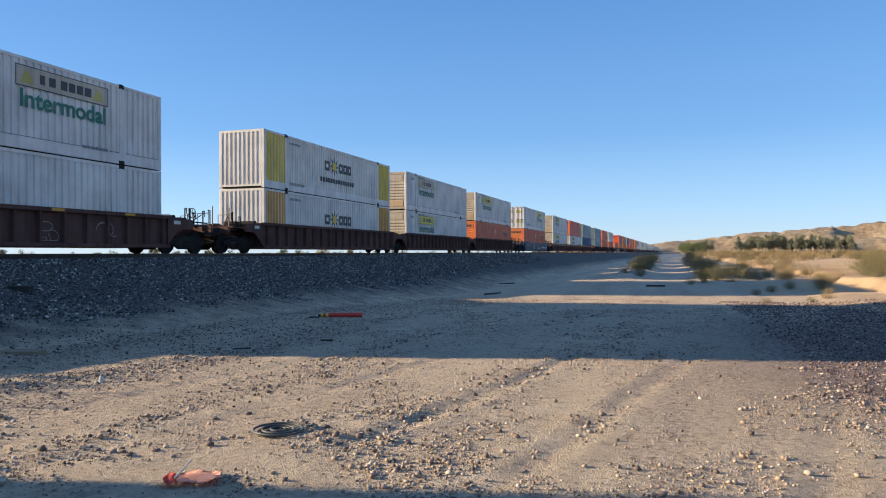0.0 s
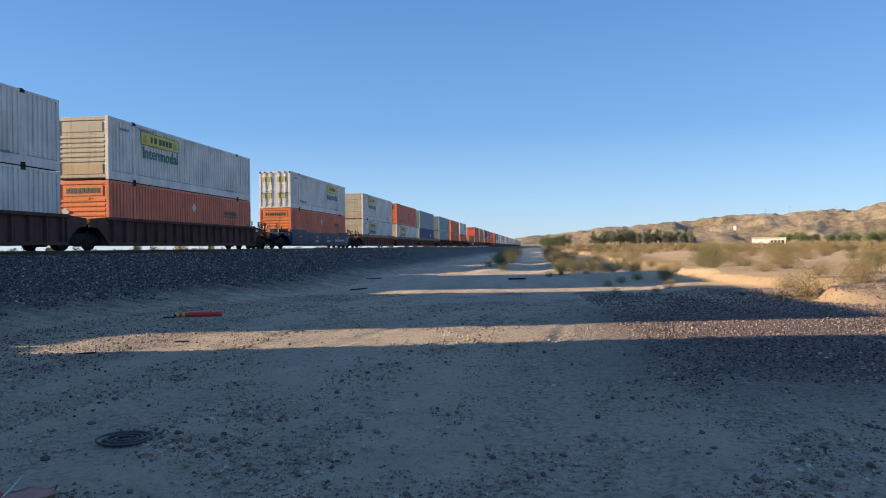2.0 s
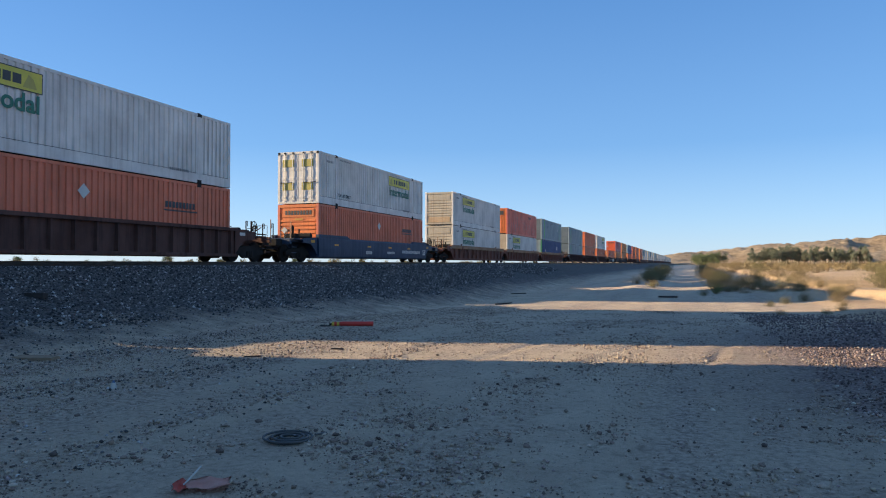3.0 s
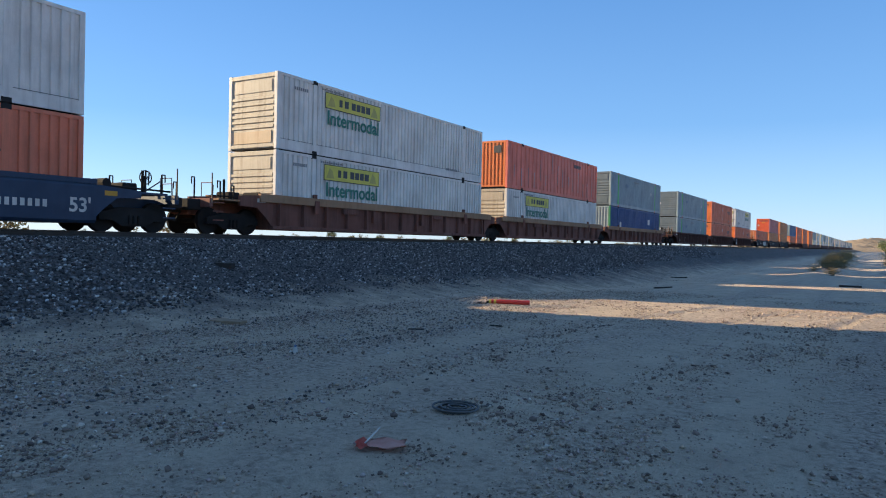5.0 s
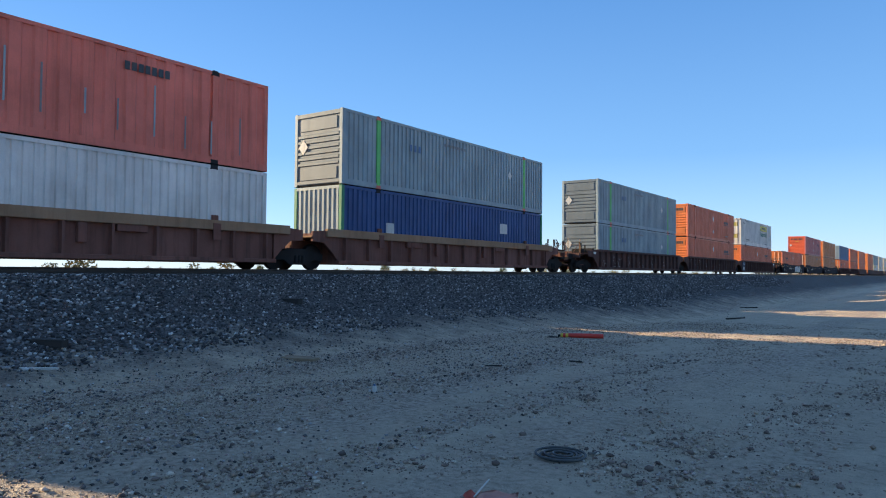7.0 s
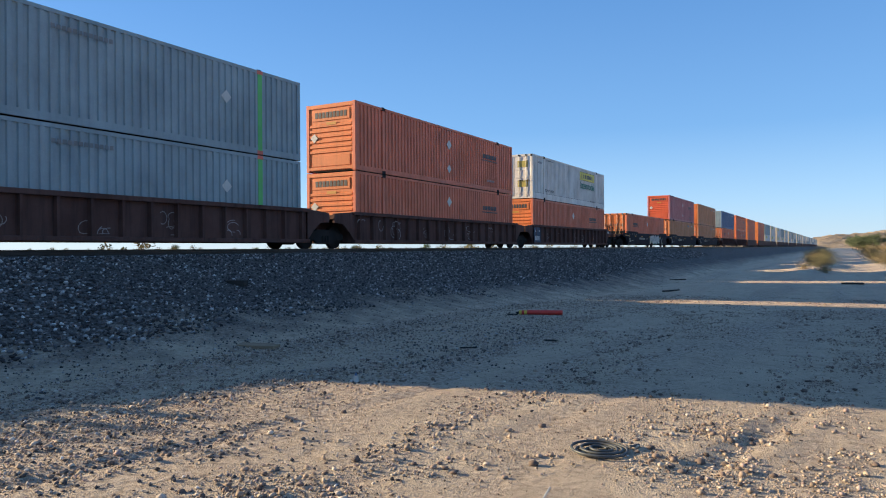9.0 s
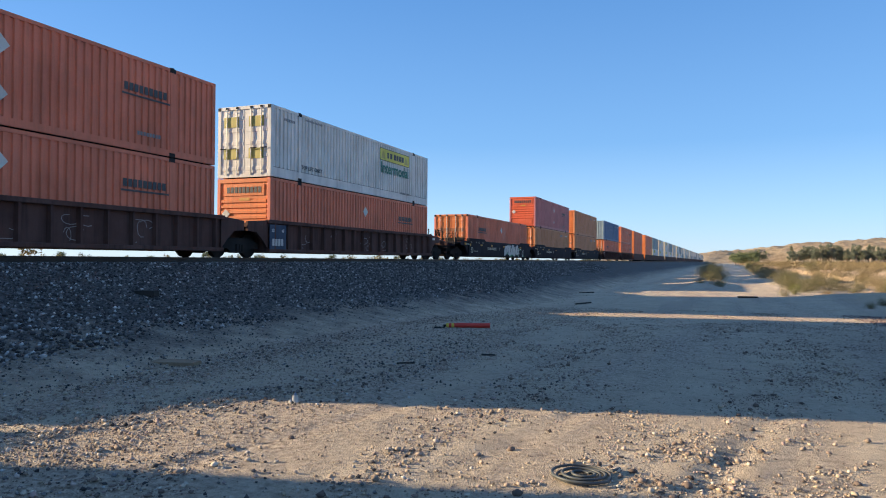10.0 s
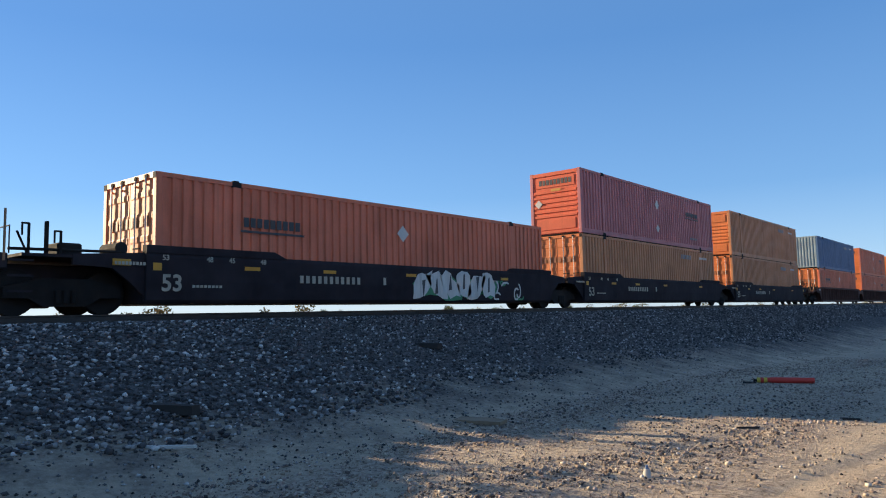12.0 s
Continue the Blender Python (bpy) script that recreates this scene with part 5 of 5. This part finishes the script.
def far_scrub():
    """Scrub too far off to be told apart, as one mass of tufts."""
    rng = np.random.RandomState(8)
    cs = []
    while len(cs) < 2600:
        y = rng.uniform(130, 800)
        x = rng.uniform(8, 30 + y * 0.75)
        cs.append((x, y, ground_z(x, y) + 0.6))
    v = leaves(cs, 1.2, 150000, 0.42, rng)
    ob = new("far_scrub", tri_mesh("far_scrub", v, SCRUB))
    tagged(ob, "dry brown scrub covering the far flat", "scrub", kind="stuff")
    cs = [(-40 - 260 * rng.random(), rng.uniform(10, 420), rng.uniform(1.3, 2.2)) for _ in range(170)]
    ob = new("far_scrub", tri_mesh("far_scrub", leaves(cs, 1.0, 16000, 0.4, rng), OLIVE))
    tagged(ob, "olive scrub on the flat beyond the railway", "scrub", kind="stuff")


def polar(az, dist):
    """A place by its bearing from the road, degrees to the left of the track's line."""
    return -math.sin(radians(az)) * dist, math.cos(radians(az)) * dist


def plant_trees():
    rng = random.Random(31)
    used = set()
    eu = [tree("eucalyptus_tree", "tall grey-green eucalyptus in a windbreak row", 13.5, 5.2, EUCALYPT, s, 3200, 0.48, 0.4) for s in (1, 2, 3)]
    rd = [tree("round_tree", "round green desert tree with dense crown", 8.0, 9.0, DULLGREEN, s, 3400, 0.5, 0.35) for s in (4, 5)]
    for i in range(64):
        x, y = polar(-4.3 - 7.8 * (i + rng.random()) / 64, 600 + 24 * rng.random())
        put(next((k for k in eu if k not in used), rng.choice(eu)), x, y, rng.uniform(0.62, 1.15), rng.uniform(0, 360), used)
    for i in range(9):
        x, y = polar(-0.5 - 1.7 * (i + rng.random()) / 9, 410 + 30 * rng.random())
        put(next((k for k in rd if k not in used), rng.choice(rd)), x, y, rng.uniform(0.6, 0.95), rng.uniform(0, 360), used)
    for i in range(12):
        x, y = polar(-17.6 - 7.5 * (i + rng.random()) / 12, 500 + 40 * rng.random())
        put(rng.choice(rd), x, y, rng.uniform(0.75, 1.05), rng.uniform(0, 360), used)
    for i in range(12):   # beyond the railway, seen under and between the wagons
        x, y = polar(22 + 62 * (i + rng.random()) / 12, 230 + 120 * rng.random())
        put(rng.choice(rd), x, y, rng.uniform(0.22, 0.36), rng.uniform(0, 360), used)


plant_scrub()
far_scrub()
plant_trees()


# ---- hills, building, poles ----
def hill_material():
    m, nt, b = shader("dry_hillside", 0.95)
    big, fine = noise_node(nt, 0.012, 6, 0.7), noise_node(nt, 0.12, 5, 0.75)
    c = ramp(nt, big, [(0.35, (0.30, 0.21, 0.13)), (0.65, (0.44, 0.335, 0.22))])
    c = mix(nt, 0.6, c, ramp(nt, fine, [(0.42, (0.36, 0.36, 0.29)), (0.58, (1, 1, 1))]), "MULTIPLY")
    nt.links.new(c, b.inputs["Base Color"])
    bump(nt, b, fine, 0.9, 4.0)
    return m


def ridge(az):
    """Height of the skyline in degrees by bearing."""
    marks = [(97, 0.1), (60, 0.12), (30, 0.1), (14, 0.12), (4, 0.3), (0.4, 0.8), (-6.7, 1.45), (-10.9, 1.8), (-14.9, 2.2), (-18.7, 2.3), (-22.3, 2.55), (-24.5, 3.0), (-32, 3.4), (-45, 3.2), (-70, 2.6)]
    for (a, h), (c, k) in zip(marks, marks[1:]):
        if a >= az >= c:
            return h + (k - h) * smooth((a - az) / (a - c))
    return 2.5 if az < 0 else 0.1


def make_hills():
    azs = [96 - 0.8 * i for i in range(105)] + [12 - 0.2 * i for i in range(411)]
    ds = [760 + 22 * i for i in range(48)]
    vs, fs = [], []
    for d in ds:
        t = (d - 760) / 700
        rise = smooth(min(1.0, t)) * (1.0 if t < 1 else max(0.0, 1 - (t - 1) * 1.6))
        for az in azs:
            x, y = polar(az, d)
            h = 1460 * 0.86 * math.tan(radians(ridge(az)))
            rg = 1 - abs(noise.fractal((x * 0.006, y * 0.006, 1.0), 0.9, 2.1, 5)) * 1.2
            vs.append((x, y, -2.0 + rise * h * (0.74 + 0.30 * rg) + 20 * min(1, t * 3) * (rg - 0.6) * min(1, h / 20)))
    n = len(azs)
    for j in range(len(ds) - 1):
        for i in range(n - 1):
            fs.append((j * n + i, j * n + i + 1, (j + 1) * n + i + 1, (j + 1) * n + i))
    me = bpy.data.meshes.new("hills")
    me.from_pydata(vs, [], fs)
    me.materials.append(hill_material())
    me.shade_smooth()
    tagged(new("hills", me), "dry brown eroded hills along the horizon", "hills", kind="structure")


make_hills()


def make_building():
    x, y = polar(-17.2, 455)
    ob = tagged(new("low_building"), "long low white building with a flat roof among trees", "building")
    ob.matrix_basis = pose(x, y, ground_z(x, y), 0, 0, -17)
    bm = bmesh.new()
    add_box(bm, -9.0, 0, 0, 9.0, 12, 4.6)
    part("wall", bm, WHITE, ob)
    bm = bmesh.new()
    add_box(bm, -9.4, -0.6, 4.6, 9.4, 12.4, 5.0)
    part("roof", bm, OFFWHITE, ob)
    # no openings: black plates on the wall stand for the shade in open bays
    for i in range(4):
        bm = bmesh.new()
        add_box(bm, 1.0 + 1.9 * i, -0.05, 0.2, 2.4 + 1.9 * i, 0.02, 3.2)
        part("doorway", bm, DARKGAP, ob, "dark plate for the shade in an open bay")
    x, y = polar(-14.9, 900)
    hut = tagged(new("hillside_hut"), "small white hut on the hillside", "building")
    hut.matrix_basis = pose(x, y, 21.5, 0, 0, -15)
    bm = bmesh.new()
    add_box(bm, -1.6, 0, -4, 1.6, 3, 0.9)
    part("wall", bm, WHITE, hut)
    bm = bmesh.new()
    add_prism(bm, [(-1.8, 0.9), (1.8, 0.9), (0, 1.8)], "y", -0.3, 3.3)
    part("roof", bm, OFFWHITE, hut)


make_building()


def make_poles():
    first = None
    for az, top in ((-12.7, 2.55), (-13.4, 2.5), (-14.4, 2.6), (-17.0, 3.0), (-17.7, 2.9), (-18.6, 3.1), (-21.5, 3.0)):
        x, y = polar(az, 1400)
        z = 1400 * math.tan(radians(top)) - 21
        if first is None:
            first = tagged(new("utility_pole"), "dark wooden utility pole on the ridge", "utility pole", "poles on the ridge")
            bm = bmesh.new()
            add_tube(bm, (0, 0, -14), (0, 0, 11), 0.24, 6)
            part("pole", bm, BARK, first)
            bm = bmesh.new()
            add_box(bm, -1.6, -0.15, 9.6, 1.6, 0.15, 9.9)
            part("cross_arm", bm, BARK, first)
            first.matrix_basis = pose(x, y, z)
        else:
            copy_thing(first, pose(x, y, z))


make_poles()


# ---- small things on the ground ----
def on_ground(ob, x, y, turn=0, dz=0.0, rx=0, ry=0):
    ob.matrix_basis = pose(x, y, ground_z(x, y) + dz, rx, ry, turn)
    return ob


def make_marker():
    red = paint("red_plastic", (0.62, 0.035, 0.02), (0.2, 0.05, 0.04), 0.25, 0.4, False)
    ob = tagged(new("marker_post"), "fallen red plastic marker post with yellow bands", "marker post")
    bm = bmesh.new()
    add_tube(bm, (0.28, 0, 0.062), (1.09, 0, 0.062), 0.062, 16)
    part("tube", bm, red, ob, smooth=False)
    for i, mat in enumerate((YELLOW, red, YELLOW, red)):
        bm = bmesh.new()
        add_tube(bm, (0.02 + 0.066 * i, 0, 0.06), (0.084 + 0.066 * i, 0, 0.06), 0.056 + 0.001 * i, 16)
        part("band", bm, mat, ob)
    bm = bmesh.new()
    add_tube(bm, (-0.05, 0, 0.05), (0.02, 0, 0.055), 0.03, 10)
    part("end_cap", bm, DARKGAP, ob, "dark end cap")
    bm = bmesh.new()
    add_tube(bm, (1.085, 0, 0.062), (1.10, 0, 0.062), 0.066, 16)
    part("rim", bm, red, ob)
    on_ground(ob, -8.85, 16.62, math.degrees(math.atan2(0.37, 1.03)), -0.01)
    rag = tagged(new("rubber_scrap"), "flat black rubber scrap on the dirt", "scrap")
    bm = bmesh.new()
    add_prism(bm, [(-0.1, -0.08), (0.08, -0.1), (0.16, 0.0), (0.06, 0.09), (-0.1, 0.07)], "z", 0.0, 0.025)
    part("sheet", bm, DARKGAP, rag)
    on_ground(rag, -8.95, 16.42, 15)


def make_coil():
    hose = paint("dark_hose", (0.05, 0.058, 0.062), (0.2, 0.165, 0.125), 0.5, 0.55, False)
    ob = tagged(new("coiled_hose"), "coil of thin dark hose lying on the dirt", "hose")
    bm = bmesh.new()
    prev = None
    ring_n = 8
    for i in range(190):
        a = i * 0.16
        r = 0.06 + 0.185 * i / 189
        c = Vector((r * math.cos(a), r * math.sin(a), 0.02 + 0.012 * math.sin(a * 0.5)))
        d = Vector((math.cos(a), math.sin(a), 0))
        cur = [bm.verts.new(c + d * 0.011 * math.cos(k * 0.785) + Vector((0, 0, 0.011 * math.sin(k * 0.785)))) for k in range(ring_n)]
        if prev:
            for k in range(ring_n):
                bm.faces.new((prev[k], prev[(k + 1) % ring_n], cur[(k + 1) % ring_n], cur[k]))
        prev = cur
    part("coil", bm, hose, ob, smooth=True)
    bm = bmesh.new()
    add_tube(bm, (0.24, -0.02, 0.03), (0.36, 0.05, 0.02), 0.012, 8)
    part("loose_end", bm, hose, ob)
    on_ground(ob, -3.5, 5.77, 40)


def make_flag():
    cloth = paint("faded_red_cloth", (0.80, 0.42, 0.34), (0.80, 0.58, 0.50), 0.5, 0.9, False)
    deep = paint("red_cloth", (0.74, 0.14, 0.10), (0.7, 0.3, 0.24), 0.4, 0.9, False)
    ob = tagged(new("survey_flag"), "small faded red marking flag dropped on the dirt", "flag")
    bm = bmesh.new()
    add_tube(bm, (0.02, 0.03, 0.012), (0.15, 0.15, 0.13), 0.007, 8)
    part("stick", bm, STENCIL, ob, "thin pale stick")
    for name, mat, u0, u1 in (("cloth", cloth, 0.06, 0.36), ("cloth", deep, -0.03, 0.06)):
        bm = bmesh.new()
        n = 8
        rows = []
        for j in range(5):
            row = []
            for i in range(n + 1):
                u = u0 + (u1 - u0) * i / n
                v = -0.10 + 0.29 * j / 4 + 0.015 * math.sin(i * 0.9)
                row.append(bm.verts.new((u + 0.012 * math.sin(j * 2.1), v * (1 - 0.1 * i / n), 0.034 + 0.010 * math.sin(i * 1.1 + j))))
            rows.append(row)
        for j in range(4):
            for i in range(n):
                bm.faces.new((rows[j][i], rows[j][i + 1], rows[j + 1][i + 1], rows[j + 1][i]))
        bmesh.ops.solidify(bm, geom=bm.faces[:], thickness=0.003)
        part(name, bm, mat, ob, smooth=True)
    on_ground(ob, -3.46, 4.20, 33)


def board(name, label, category, x, y, turn, l, w, h, mat, lean=0, dz=0.0):
    ob = tagged(new(name), label, category)
    bm = bmesh.new()
    add_prism(bm, [(-l / 2, -w / 2), (l / 2 * 0.92, -w / 2 * 0.8), (l / 2, w * 0.3), (l * 0.1, w / 2), (-l / 2 * 0.95, w * 0.42)], "z", 0, h)
    part("board", bm, mat, ob)
    on_ground(ob, x, y, turn, dz, lean)


def make_litter():
    wood = paint("weathered_wood", (0.27, 0.19, 0.12), (0.12, 0.09, 0.07), 0.4, 0.9, False)
    paper = paint("pale_paper", (0.52, 0.50, 0.46), (0.4, 0.35, 0.3), 0.2, 0.9, False)
    dark = paint("tarred_wood", (0.03, 0.026, 0.022), (0.08, 0.06, 0.05), 0.4, 0.9, False)
    board("plank_piece", "broken weathered plank lying at the ballast foot", "plank", -10.34, 9.02, 12, 0.75, 0.26, 0.05, wood, 4, 0.02)
    board("dark_stick", "short dark splintered stick on the dirt road", "stick", -6.26, 12.0, 10, 0.24, 0.06, 0.03, dark)
    board("dark_stick", "long thin dark stick on the dirt road", "stick", -7.19, 10.63, 35, 0.30, 0.03, 0.025, dark)
    board("tie_piece", "black tarred tie fragment on the ballast slope", "tie fragment", -14.18, 12.36, 8, 0.5, 0.2, 0.12, dark)
    board("tie_piece", "long black tarred tie fragment on the slope", "tie fragment", -12.58, 5.62, 20, 0.7, 0.16, 0.12, dark)
    board("lath", "thin pale wooden lath on the ballast slope", "lath", -11.48, 4.95, 40, 0.6, 0.05, 0.03, paper, 3, 0.03)
    board("dark_board", "flat black board lying across the dirt path", "board", -1.14, 43.9, 5, 1.1, 0.5, 0.08, dark)
    board("fallen_pole", "thin fallen dark pole on the bank", "pole", -8.6, 34.0, 70, 1.5, 0.07, 0.07, dark)
    board("fallen_pole", "thin fallen dark pole high on the bank", "pole", -10.4, 45.0, 60, 1.5, 0.07, 0.07, dark)
    ob = tagged(new("paper_cup"), "small crushed white paper cup on the dirt", "cup")
    bm = bmesh.new()
    bmesh.ops.create_cone(bm, cap_ends=True, segments=14, radius1=0.04, radius2=0.03, depth=0.08, matrix=Matrix.Translation((0, 0, 0.04)))
    part("cup", bm, paper, ob)
    bm = bmesh.new()
    bmesh.ops.create_cone(bm, cap_ends=True, segments=14, radius1=0.016, radius2=0.013, depth=0.03, matrix=Matrix.Translation((0.0, 0, 0.095)))
    part("lid", bm, STEELBLUE, ob, "blue cap")
    on_ground(ob, -7.13, 7.40, 0, -0.005)


def make_rubble():
    stone = paint("dark_rubble", (0.10, 0.075, 0.06), (0.2, 0.15, 0.1), 0.4, 0.95, False)
    rng = random.Random(17)
    for x, y, s in ((9.4, 26.6, 0.34), (9.9, 26.3, 0.22), (8.9, 27.1, 0.18), (10.2, 27.0, 0.26), (8.4, 25.9, 0.12), (9.2, 24.6, 0.14), (7.6, 27.4, 0.13)):
        bm = bmesh.new()
        bmesh.ops.create_icosphere(bm, subdivisions=2, radius=s)
        for v in bm.verts:
            v.co *= 1 + 0.45 * noise.noise(v.co * (2.2 / s) + Vector((x, y, 0)))
            v.co.z *= 0.65
        ob = new("rubble_stone", mesh_of("rubble_stone", bm, stone))
        tagged(ob, "rough dark rubble stone at the wash edge", "stone", "rubble at the wash edge")
        on_ground(ob, x, y, rng.uniform(0, 360), s * 0.35)


make_rubble()
make_marker()
make_coil()
make_flag()
make_litter()


# ---- what moves ----
def motions():
    ts = (0.0, 1.5, 3.0, 4.5, 6.0, 7.5, 9.0, 10.5, 12.0)
    for ob, lead, z in MOVING:
        if 0 < lead < 300:      # the wheels of the nearer wagons roll
            for w in [o for o in ob.children_recursive if o.name.startswith("wheelset")]:
                x, y, zz = w.location
                rows = []
                for i in range(361):
                    t = i / 30
                    gone = SPEED * t + 0.5 * SLOWING * t * t
                    rows.append((t, pose(x, y, zz, math.degrees(gone / WHEEL_R), 0, 0)))
                walk(w, rows)
        walk(ob, [(t, pose(TRACK, lead - SPEED * t - 0.5 * SLOWING * t * t, z)) for t in ts])


motions()
